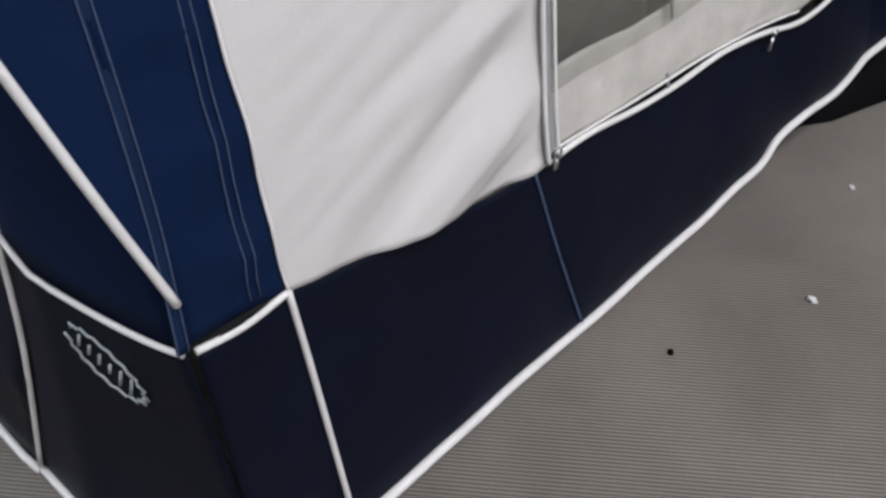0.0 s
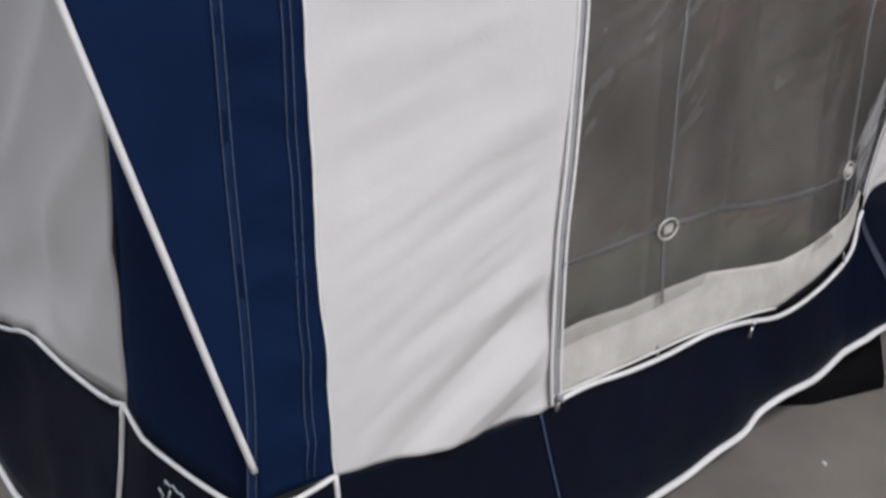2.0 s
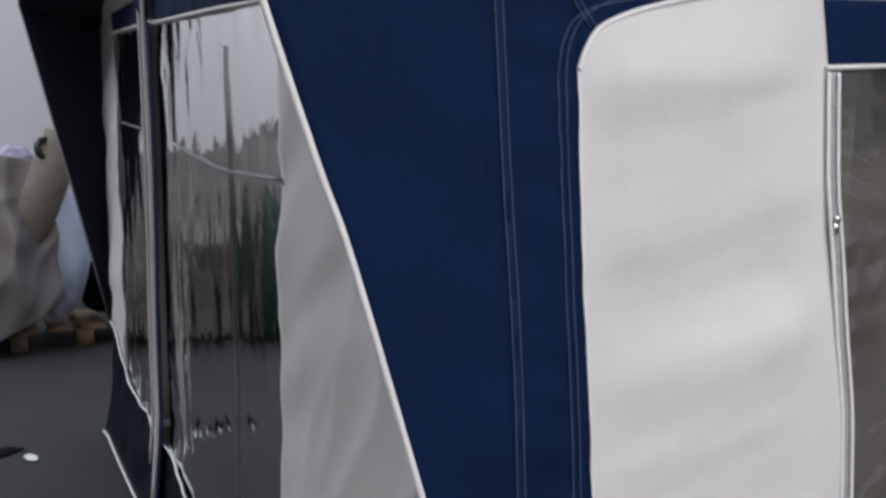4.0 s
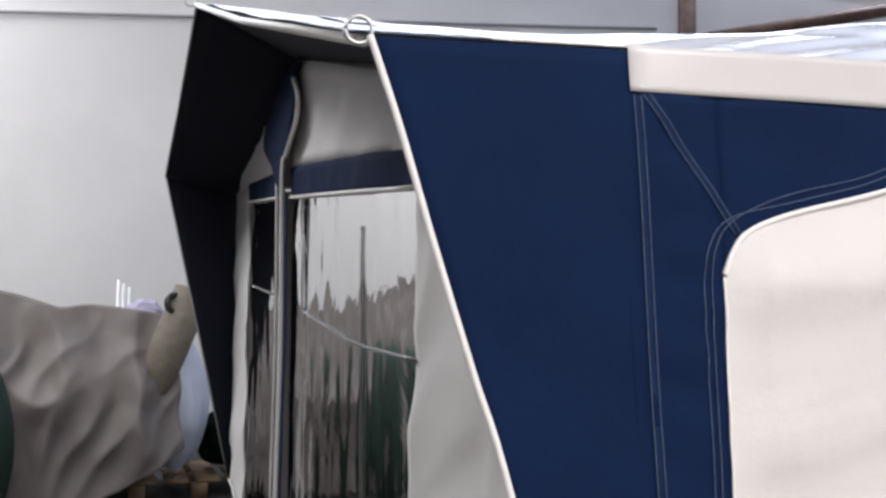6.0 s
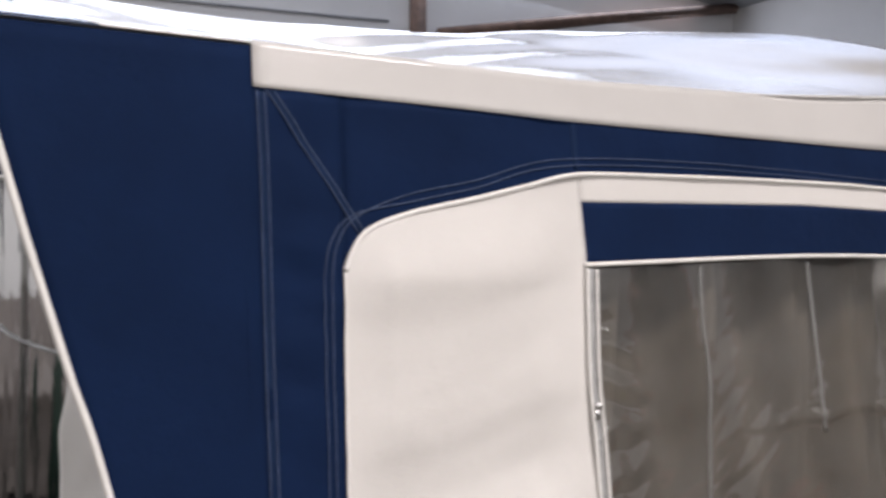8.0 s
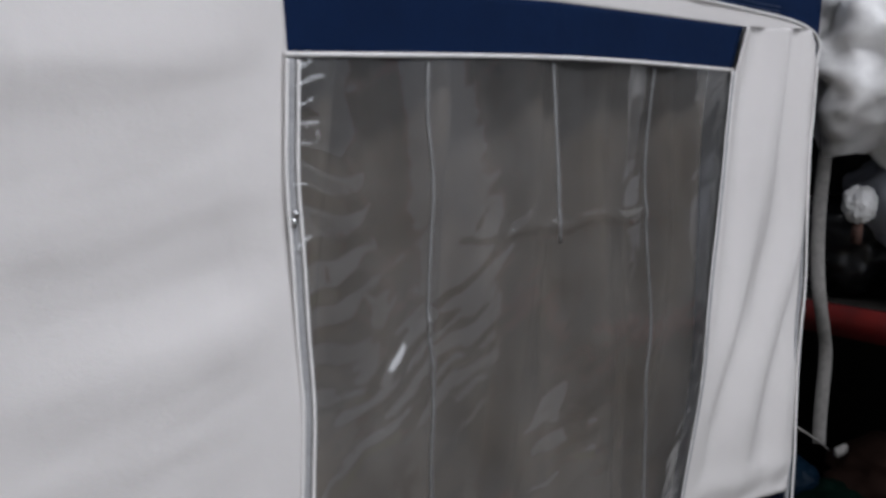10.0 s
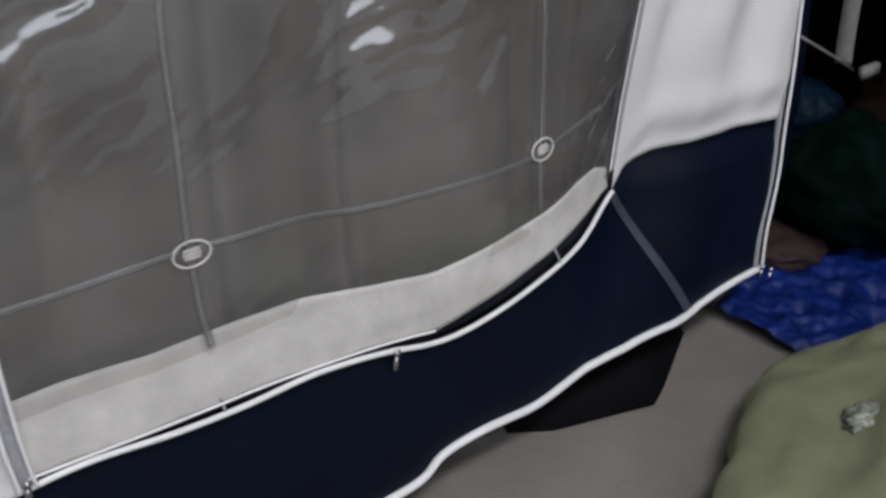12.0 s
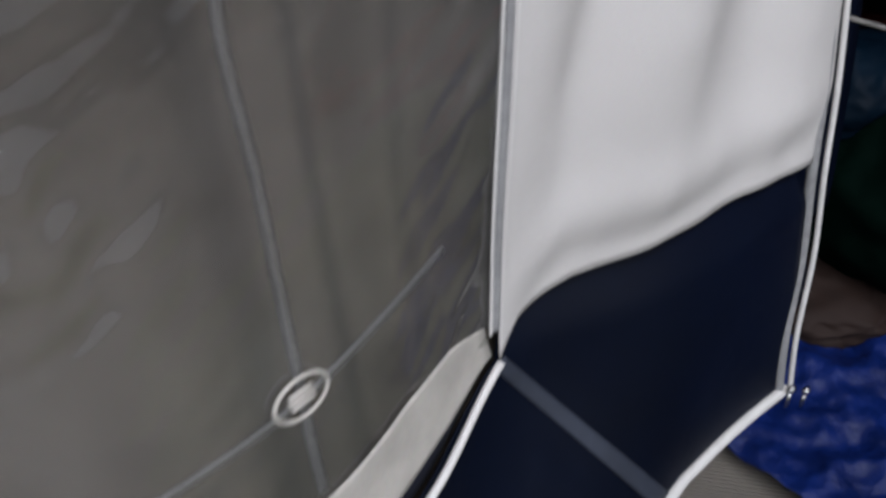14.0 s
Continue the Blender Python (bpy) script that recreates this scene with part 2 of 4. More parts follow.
def skirt_fold(u, z):
    """Loose cloth, with one flat panel tipped outwards below the foot of the rear zip."""
    h = max(0.0, 0.447 - z)
    m = min(1, max(0, (u - 1.765 + 0.45 * h + 0.02) * 10)) * min(1, max(0, (1.80 + 0.58 * h - u) * 9))
    return 0.07 * h * m + noise.noise(Vector((u * 2.5, z * 1.2, 31))) * 0.015 + noise.noise(Vector((u * 7, z * 3, 33))) * 0.004


def wallpart(name, bottom, top, left, right, nu, nv, material, parent, fold=None, d=0.0, label="", solid=0.0015):
    bm = coons(bottom, top, left, right, nu, nv)
    for v in bm.verts:
        u, z = v.co.x, v.co.y
        v.co = P(u, z, d + (fold(u, z) if fold else 0))
    return part(name, bm, material, parent, label, solid=solid)


def flat(pts):
    return [(p[0], p[1], 0.0) for p in pts]


# ---- the building ----
bm = bmesh.new()
N = 60
bmesh.ops.create_grid(bm, x_segments=N, y_segments=N, size=1)
for v in bm.verts:
    v.co = Vector((v.co.x * 14.6 - 1.5, v.co.y * 8.4 + 1.25, 0))
CARPET = mat("ribbed grey carpet", (0.225, 0.203, 0.175), 0.95, var=0.2, scale=2.2, grain=0.35, gscale=900, spec=0.1)
nt = CARPET.node_tree
wv = nt.nodes.new("ShaderNodeTexWave")
wv.inputs["Scale"].default_value, wv.inputs["Distortion"].default_value, wv.inputs["Detail"].default_value = 44, 0.6, 2
wv.inputs["Detail Scale"].default_value = 4
mpn = nt.nodes.new("ShaderNodeMapping")
mpn.inputs["Rotation"].default_value = (0, 0, radians(-36))
tcn = nt.nodes.new("ShaderNodeTexCoord")
nt.links.new(tcn.outputs["Object"], mpn.inputs["Vector"])
nt.links.new(mpn.outputs["Vector"], wv.inputs["Vector"])
bpn = nt.nodes.new("ShaderNodeBump")
bpn.inputs["Strength"].default_value, bpn.inputs["Distance"].default_value = 0.7, 0.004
nt.links.new(wv.outputs["Fac"], bpn.inputs["Height"])
nt.links.new(bpn.outputs["Normal"], nt.nodes["Principled BSDF"].inputs["Normal"])
base = nt.nodes["Principled BSDF"].inputs["Base Color"]
rib = nt.nodes.new("ShaderNodeMix")
rib.data_type, rib.blend_type = "RGBA", "OVERLAY"
rib.inputs["Factor"].default_value = 0.28
nt.links.new(base.links[0].from_socket, rib.inputs["A"])
nt.links.new(wv.outputs["Color"], rib.inputs["B"])
nt.links.new(rib.outputs["Result"], base)
# base darkened to hold the lower light on the floor beyond the carpet
CONC = mat("shade-darkened concrete", (0.019, 0.018, 0.0165), 0.8, var=0.2, scale=1.4, grain=0.2, gscale=80, bump=0.2, bscale=20)
floor = tagged(part("floor", bm, CONC), "workshop floor, its lower light put in as dark concrete", "floor", kind="structure")
bm = coons([(-3.5, -4.5, 0.004), (3.6, -4.5, 0.004)], [(-3.5, 1.25, 0.004), (3.6, 1.25, 0.004)], [(-3.5, -4.5, 0.004), (-3.5, 1.25, 0.004)], [(3.6, -4.5, 0.004), (3.6, 1.25, 0.004)], 30, 30)
tagged(part("carpet", bm, CARPET, solid=0.006), "worn grey ribbed carpet spread over the floor", "carpet", kind="structure")

X0, X1, Y0, Y1, H = -16.0, 13.0, -7.0, 9.5, 6.5
tagged(part("wall_north", box(X0 - 0.2, Y1, 0, X1 + 0.2, Y1 + 0.2, H, 0), PAINT, smooth=False), "white painted block wall of the workshop", "wall", kind="structure")
tagged(part("wall_south", box(X0 - 0.2, Y0 - 0.2, 0, X1 + 0.2, Y0, H), PAINT, smooth=False), "white painted workshop wall", "wall", kind="structure")
tagged(part("wall_west", box(X0 - 0.2, Y0, 0, X0, Y1, H), PAINT, smooth=False), "white painted workshop wall", "wall", kind="structure")
tagged(part("wall_east", box(X1, Y0, 0, X1 + 0.2, Y1, H), PAINT, smooth=False), "white painted workshop wall behind the shelving", "wall", kind="structure")
CEIL = mat("pale sheet ceiling", (0.35, 0.36, 0.38), 0.7, var=0.08, scale=1.0)
tagged(part("ceiling", box(X0 - 0.2, Y0 - 0.2, H, X1 + 0.2, Y1 + 0.2, H + 0.15), CEIL, smooth=False), "pale sheet-metal workshop ceiling", "ceiling", kind="structure")


def area(name, loc, target, sx, sy, power, col=(1, 1, 1)):
    l = bpy.data.lights.new(name, "AREA")
    l.shape, l.size, l.size_y, l.energy, l.color = "RECTANGLE", sx, sy, power, col
    ob = new(name, l)
    ob.matrix_world = look(loc, target)
    return ob


area("skylight_lamp_back", (-4.0, 6.0, 6.35), (-3.6, 6.0, 0), 8, 1.8, 740, (0.88, 0.94, 1.0))
area("skylight_lamp_mid", (0.6, -3.4, 6.35), (0.6, -2.2, 0), 6, 1.2, 560, (0.96, 0.97, 1.0))
# added lamp before the solid south wall, for reflections in the film
area("south_fill_lamp", (0.8, -6.9, 2.6), (0.8, 0, 1.6), 5, 2.6, 260, (0.93, 0.96, 1.0))
# added blue lamp for the roof's rear sheen; the ceiling has no opening
area("roof_blue_fill_lamp", (6.5, 5.5, 6.35), (6.5, 5.5, 0), 9, 3.2, 170, (0.55, 0.70, 1.0))
# added lamp high on the solid north wall, giving the roof its bluish sheen
area("roof_sheen_lamp", (2.5, 9.4, 6.13), (2.5, 0, 3.0), 19, 0.6, 420, (0.68, 0.80, 1.0))
TUBE = emit("fluorescent tube", (0.95, 0.97, 1.0), 26)
HOUS = mat("white enamel housing", (0.75, 0.75, 0.75), 0.4)


def ceiling_light(x, y, z, L=1.5):
    t = tagged(new("ceiling_light"), "long white fluorescent ceiling light, switched on", "light", "workshop ceiling lights")
    t.location = (x, y, z)
    part("housing", box(-L / 2, -0.06, 0, L / 2, 0.06, 0.05, 0.008), HOUS, t)
    part("tube", tube([(-L / 2 + 0.03, 0, -0.03), (L / 2 - 0.03, 0, -0.03)], 0.016, 10), TUBE, t, "glowing tube")
    for e in (-1, 1):
        part("cap", box(e * (L / 2 - 0.03) - 0.012, -0.02, -0.05, e * (L / 2 - 0.03) + 0.012, 0.02, 0.0), HOUS, t)
        part("hanger", tube([(e * L * 0.35, 0, 0.05), (e * L * 0.35, 0, 6.5 - z)], 0.006, 6), STEEL, t)
    return t


for lx in (-5.0, -2.4, 0.2, 2.8):
    for ly in (-4.2, -1.7, 6.0):
        ceiling_light(lx, ly, 4.6 if ly < 0 else 5.6)

# ---- the awning ----
awning = tagged(new("awning"), "navy and cream canvas caravan awning with clear windows, pitched on carpet", "awning")
PIPE = [(0.126, 1.589), (0.141, 1.622), (0.17, 1.652), (0.24, 1.679), (0.37, 1.71), (0.477, 1.737), (0.599, 1.766), (0.827, 1.78), (1.179, 1.795), (1.456, 1.804), (1.802, 1.806), (2.2, 1.80), (2.36, 1.78), (2.42, 1.74), (2.40, 1.68)]
STRIPB = [(-0.012, 1.845), (0.599, 1.861), (1.003, 1.875), (1.82, 1.908), (2.45, 1.93)]
DIAG = [(-0.004, 0.512), (-0.046, 0.663), (-0.098, 0.87), (-0.145, 1.054), (-0.22, 1.345), (-0.256, 1.455), (-0.306, 1.617), (-0.349, 1.768), (-0.387, 1.885)]
PANB = [(0.122, 0.447), (0.29, 0.412), (0.455, 0.382), (0.555, 0.374), (0.58, 0.376)]
BANDT = [(0.58, 0.49), (0.663, 0.491), (0.783, 0.482), (0.903, 0.485), (1.023, 0.484), (1.143, 0.466), (1.263, 0.453), (1.383, 0.466), (1.503, 0.479), (1.62, 0.500), (1.70, 0.497), (1.755, 0.476)]
BANDB = [(0.578, 0.394), (0.76, 0.386), (0.95, 0.384), (1.15, 0.376), (1.25, 0.366), (1.42, 0.400), (1.56, 0.43), (1.76, 0.455)]
PIP2 = [(0.576, 0.385), (0.669, 0.386), (0.789, 0.374), (0.909, 0.371), (1.029, 0.376), (1.149, 0.366), (1.235, 0.350), (1.30, 0.348), (1.389, 0.36), (1.509, 0.383), (1.629, 0.405), (1.72, 0.43), (1.765, 0.447)]
PAN2B = [(1.765, 0.45), (1.80, 0.487), (1.87, 0.511), (1.99, 0.515), (2.11, 0.513), (2.236, 0.50)]
ZIPR = [(1.765, 0.44), (1.767, 0.49), (1.777, 0.547), (1.792, 0.667), (1.807, 0.787), (1.822, 0.907), (1.83, 1.027), (1.848, 1.147), (1.874, 1.267), (1.899, 1.387), (1.92, 1.507), (1.95, 1.646)]
ZIPO = [(2.2, 0.145), (2.21, 0.236), (2.24, 0.356), (2.252, 0.476), (2.268, 0.596), (2.276, 0.716), (2.286, 0.836), (2.306, 0.956), (2.33, 1.076), (2.338, 1.25), (2.352, 1.436), (2.374, 1.556), (2.395, 1.68)]
ZIPL = [(0.58, 0.384), (0.576, 0.457), (0.578, 0.577), (0.583, 0.697), (0.597, 0.817), (0.606, 0.937), (0.613, 1.057), (0.608, 1.177), (0.605, 1.297), (0.600, 1.417), (0.606, 1.537), (0.61, 1.60)]
WTOP = [(0.601, 1.607), (1.296, 1.641), (1.95, 1.648)]
HEM = [(0.0, 0.02), (0.2, 0.03), (0.38, 0.035), (0.6, 0.035), (0.74, 0.038), (0.862, 0.042), (0.982, 0.045), (1.102, 0.066), (1.2, 0.078), (1.25, 0.11), (1.342, 0.126), (1.462, 0.122), (1.582, 0.139), (1.702, 0.148), (1.822, 0.144), (1.942, 0.135), (2.062, 0.14), (2.2, 0.145)]
EDGE = [(0.122, 0.447), (0.117, 0.52), (0.118, 0.64), (0.114, 0.76), (0.119, 0.88), (0.121, 1.0), (0.121, 1.12), (0.119, 1.24), (0.120, 1.36), (0.123, 1.48), (0.126, 1.589)]
SEAM = [(-0.012, 0.45), (-0.004, 0.56), (0.0, 0.66), (0.004, 0.9), (0.008, 1.14), (0.006, 1.4), (0.003, 1.7), (0.0, 1.84)]


def cut(pts, a, b):
    us = [p[0] for p in pts]
    zs = [p[1] for p in pts]
    f = lambda u: (u, float(np.interp(u, us, zs)))
    return [f(a)] + [p for p in pts if a < p[0] < b] + [f(b)]


wallpart("wing", flat([(-0.006, 0.455), (0, 0.455)]), flat([(-0.387, 1.885), (0, 1.905)]), flat([(-0.006, 0.455)] + DIAG), flat([(0, 0.455), (0, 1.905)]), 14, 60, NAVY, awning, wave, 0, "navy canvas storm wing with a slanting white edge")
wallpart("corner_panel", flat([(0, 0.455), EDGE[0]]), flat([(0, 1.845), (0.128, 1.85)]), flat([(0, 0.455), (0, 1.845)]), flat(EDGE + [(0.128, 1.85)]), 10, 90, NAVY, awning, strip_fold)
wallpart("top_panel", flat(PIPE), flat([(0.128, 1.849)] + STRIPB[1:]), flat([(0.126, 1.589), (0.128, 1.849)]), flat([(2.40, 1.68), (2.45, 1.93)]), 90, 14, NAVY, awning, strip_fold)
wallpart("cream_panel", flat(PANB), flat([(0.126, 1.589)] + PIPE[1:7]), flat(EDGE), flat([(0.58, 0.376)] + ZIPL[1:] + [(0.602, 1.766)]), 60, 150, CREAM, awning, cream_fold)
wallpart("cream_header", flat([(0.602, 1.718), (1.25, 1.748), (2.01, 1.76)]), flat(PIPE[6:12] + [(2.36, 1.78)]), flat([(0.602, 1.718), (0.599, 1.766)]), flat([(2.01, 1.76), (2.36, 1.78)]), 80, 8, CREAM, awning, wave)
wallpart("window_valance", flat(WTOP), flat([(0.602, 1.718), (1.25, 1.748), (2.01, 1.76)]), flat([(0.601, 1.607), (0.602, 1.718)]), flat([(1.95, 1.648), (2.01, 1.76)]), 60, 10, NAVY, awning, wave)
wallpart("rear_cream_panel", flat(PAN2B), flat([(2.01, 1.76), (2.36, 1.78), (2.40, 1.70)]), flat([PAN2B[0]] + [(p[0] + 0.004, p[1]) for p in ZIPR[1:]] + [(2.01, 1.76)]), flat([PAN2B[-1]] + ZIPO[4:12] + [(2.40, 1.70)]), 60, 120, CREAM, awning, right_fold, 0.006)
window = wallpart("window_sheet", flat(BANDT), flat(WTOP), flat([(0.58, 0.49)] + ZIPL[2:]), flat([(1.755, 0.476)] + ZIPR[2:]), 210, 180, FILM, awning, film_fold, 0.0, "creased clear plastic window", solid=0)
window.visible_shadow = False
wallpart("window_band", flat(BANDB), flat([(p[0], p[1] + 0.022) for p in BANDT]), flat([(0.578, 0.394), (0.58, 0.512)]), flat([(1.76, 0.455), (1.755, 0.498)]), 80, 12, BAND, awning, lambda u, z: wave(u, z) + noise.noise(Vector((u * 12, z * 12, 2))) * 0.003 + 0.006 * min(1, max(0, (0.47 - z) * 20)), -0.004, "soiled cream cloth band")

SK1 = PANB[:4]
wallpart("skirt_front", flat(cut(HEM, 0.14, 0.65)), flat(SK1), flat([(0.14, 0.026), PANB[0]]), flat([(0.65, 0.036), PANB[3]]), 50, 30, SKIRT, awning, skirt_fold)
wallpart("skirt_middle", flat(cut(HEM, 0.65, 1.94)), flat([PANB[3]] + PIP2), flat([(0.65, 0.036), PANB[3]]), flat([(1.94, 0.135), PIP2[-1]]), 100, 30, SKIRT, awning, skirt_fold)
wallpart("skirt_rear", flat(cut(HEM, 1.94, 2.2)), flat([PIP2[-1]] + [(p[0], p[1] + 0.02) for p in PAN2B[1:]]), flat([(1.94, 0.135), PIP2[-1]]), flat([(2.2, 0.145), (2.236, 0.52)]), 40, 30, SKIRT, awning, lambda u, z: skirt_fold(u, z) - 0.02 * min(1, max(0, (z - 0.44) * 16)))


wallpart("skirt_side_corner", flat([(0.0, 0.02), (0.14, 0.026)]), flat([(0.0, 0.447), PANB[0]]), flat([(0.0, 0.02), (0.0, 0.447)]), flat([(0.14, 0.026), PANB[0]]), 12, 30, SKIRT, awning, skirt_fold)


def piping(pts, r=0.006, d=0.004, name="piping", m=WHITE, fold=None, n=6, flatness=1.0):
    q = [P(p[0], p[1], d + (fold(p[0], p[1]) if fold else 0)) for p in smoothline(pts, n)]
    return part(name, tube(q, r, flat=flatness), m, awning)


piping(PIPE, 0.0042, 0.004, fold=strip_fold)
piping(DIAG, 0.005, 0.004, fold=wave)
piping(WTOP, 0.0045, 0.005, fold=wave)
piping(PIP2, 0.005, 0.007, fold=wave)
piping([(p[0], p[1] + 0.006) for p in BANDB[:5]], 0.0024, 0.008, fold=wave)
piping(HEM[:], 0.0085, 0.004, fold=skirt_fold)
piping([PANB[0], (0.129, 0.308), (0.14, 0.026)], 0.0045, 0.003, fold=skirt_fold)
piping(EDGE, 0.002, 0.003, fold=strip_fold)
piping([(0.0, 0.447), (0.06, 0.44), PANB[0]], 0.0045, 0.004)
for off in (-0.011, 0.011):
    piping([(p[0] + off + 0.004, p[1]) for p in ZIPL], 0.0032, 0.006, "zip_cord")
    piping([(p[0] + off * 0.8, p[1]) for p in ZIPR[1:]], 0.002, 0.005, "zip_cord")
piping([(p[0] + 0.004, p[1]) for p in ZIPL], 0.010, -0.003, "zip_tape", ZIPTAPE)
piping([(p[0], p[1]) for p in ZIPR[1:]], 0.006, 0.002, "zip_tape", ZIPTAPE)
piping([(p[0] + 0.004, p[1]) for p in ZIPO], 0.004, 0.012, "zip_cord")
piping([(p[0] - 0.012, p[1]) for p in ZIPO], 0.007, 0.004, "zip_tape", ZIPTAPE)
for off in (-0.006, 0.006):
    piping([(p[0] + off, p[1]) for p in SEAM], 0.001, 0.0025, "stitch_line", STITCH, wave)
    piping([(0.083 + off, 0.46), (0.086 + off, 0.7), (0.095 + off, 1.0), (0.096 + off, 1.4), (0.1 + off, 1.58), (0.112 + off, 1.635), (0.15 + off * 0.7, 1.673), (0.24, 1.702 + off), (0.37, 1.733 + off), (0.6, 1.789 + off), (1.2, 1.815 + off), (2.2, 1.82 + off)], 0.001, 0.0025, "stitch_line", STITCH, strip_fold)
SEAMN = mat("doubled navy seam", (0.0075, 0.0195, 0.055), 0.85, var=0.15, scale=8, grain=0.25, gscale=700, spec=0.1)
piping([(0.015, 1.843), (0.155, 1.647)], 0.0065, 0.001, "seam", SEAMN, strip_fold, 8, 0.25)
for off in (-0.006, 0.006):
    piping([(0.015 + off, 1.843), (0.155 + off, 1.647)], 0.001, 0.0028, "stitch_line", STITCH, strip_fold, 8)
piping(SEAM, 0.007, 0.0, "seam", SEAMN, wave, 6, 0.25)
piping([(0.597, 1.775), (0.597, 1.86)], 0.0065, 0.001, "seam", SEAMN, strip_fold, 6, 0.25)
piping([PANB[3], (0.602, 0.2), (0.65, 0.036)], 0.0025, 0.002, "stitch_line", STITCH, skirt_fold)

# roof
def roof_edge(x):
    return float(np.interp(x, [-0.45, -0.387, 0, 0.6, 1.2, 1.85, 2.5], [1.885, 1.89, 1.909, 1.935, 1.98, 2.05, 2.10]))


def roof(x, y):
    """The roof's height: up from the side edge to the ridge, and down behind it."""
    e = roof_edge(x)
    a = 0.163
    top = 2.62 + 0.04 * max(0, x)
    if y < 2.5:
        t = (y - a) / (2.5 - a)
        q = float(np.interp(x, [0.9, 1.6, 2.5], [1.0, 1.5, 2.9]))
        return e + (top - e) * (1 - (1 - t) ** q) - 0.05 * math.sin(math.pi * t) * min(1, max(0, (x + 0.1) * 2))
    t = (y - 2.5) / (4.1 - 2.5)
    return top + (2.15 - top) * t - 0.05 * math.sin(math.pi * min(t, 1)) * min(1, max(0, (x + 0.1) * 2))


def roof_sheet(x0, x1, nx, y0, y1, ny):
    bm = bmesh.new()
    g = []
    for i in range(nx):
        x = x0 + (x1 - x0) * i / (nx - 1)
        g.append([bm.verts.new((x, y0 + (y1 - y0) * j / (ny - 1), roof(x, y0 + (y1 - y0) * j / (ny - 1)) + noise.noise(Vector((x * 2, j * 0.12, 4))) * 0.012 * min(1, j * 0.1))) for j in range(ny)])
    for i in range(nx - 1):
        for j in range(ny - 1):
            bm.faces.new((g[i][j], g[i + 1][j], g[i + 1][j + 1], g[i][j + 1]))
    return bm


part("roof", roof_sheet(-0.22, 2.5, 70, 0.168, 4.1, 110), ROOFM, awning, "glossy cream coated roof", solid=0.002)
part("canopy", roof_sheet(-0.40, -0.22, 12, 0.16, 4.05, 60), ROOFN, awning, "navy overhanging canopy edge", solid=0.002)
wallpart("roof_valance", flat(STRIPB), flat([(-0.012, 1.912), (0.6, 1.938), (1.2, 1.983), (1.85, 2.053), (2.45, 2.10)]), flat([(-0.012, 1.845), (-0.012, 1.912)]), flat([(2.45, 1.93), (2.45, 2.10)]), 80, 8, ROOFM, awning, wave, 0.004, "cream roof edge")


# front
def front_x(y, z):
    c = min(1, max(0, (y - 0.03) / 0.24))
    low = max(0, 1 - z / 0.5)
    return -(0.045 + 0.05 * low) * c ** 0.8


def F(y, z, d=0.0):
    return Vector((front_x(y, z) - d, y, z))


def frontpart(name, bottom, top, left, right, nu, nv, material, fold=None, d=0.0, label="", solid=0.0015, parent=awning):
    bm = coons(flat(bottom), flat(top), flat(left), flat(right), nu, nv)
    for v in bm.verts:
        y, z = v.co.x, v.co.y
        v.co = F(y, z, d + (fold(y, z) if fold else 0))
    return part(name, bm, material, parent, label, solid=solid)


def ff(y, z):
    return noise.noise(Vector((y * 3, z * 6 + y * 3, 7))) * 0.014 + 0.009 * (1 - abs(noise.noise(Vector((y * 2.2 - z * 2, z * 4 + y * 4, 19))))) ** 4


def front_film(y, z):
    return noise.noise(Vector((y * 9, z * 3.0, 5))) * 0.0034 + noise.noise(Vector((y * 26, z * 7, 15))) * 0.0008 + 0.003 * crumple(y, z, 9.0) * max(0, noise.noise(Vector((y * 2, z * 2, 1))))


def fline(pts, r, m=WHITE, d=0.004, name="piping", fold=ff):
    return part(name, tube([F(p[0], p[1], d + (fold(p[0], p[1]) if fold else 0)) for p in smoothline(pts, 5)], r), m, awning)


FSK = [(0.335, 0.478), (0.40, 0.455), (0.533, 0.443), (0.73, 0.425), (0.957, 0.345), (1.212, 0.329), (1.5, 0.37), (1.83, 0.333), (2.07, 0.35), (2.42, 0.40), (2.9, 0.41), (3.47, 0.444), (4.1, 0.62)]
FHEM = [(0.42, 0.02), (0.75, 0.02), (1.2, 0.02), (1.65, 0.02), (2.3, 0.02), (3.2, 0.03), (4.15, 0.04)]
frontpart("skirt_corner", [(0.005, 0.02), (0.42, 0.02)], [(0.04, 0.447), (0.09, 0.444), (0.176, 0.446), (0.27, 0.455), (0.335, 0.478)], [(0.005, 0.02), (0.04, 0.447)], [(0.42, 0.02), (0.35, 0.3), (0.335, 0.478)], 20, 24, SKIRT, lambda y, z: 0.004)
frontpart("front_corner_panel", [(0.04, 0.447), (0.09, 0.444), (0.176, 0.446), (0.27, 0.455), (0.335, 0.478)], [(0.16, 1.86), (0.27, 1.88)], [(0.04, 0.447), (0.16, 1.86)], [(0.335, 0.478), (0.31, 0.8), (0.285, 1.1), (0.27, 1.88)], 10, 40, NAVY, lambda y, z: 0.002)
frontpart("front_skirt", FHEM, FSK, [(0.42, 0.02), (0.35, 0.3), (0.335, 0.478)], [(4.15, 0.04), (4.1, 0.62)], 90, 14, SKIRT, ff)
GT = [(0.27, 1.88), (1.48, 2.18), (2.03, 2.33), (2.5, 2.44)]
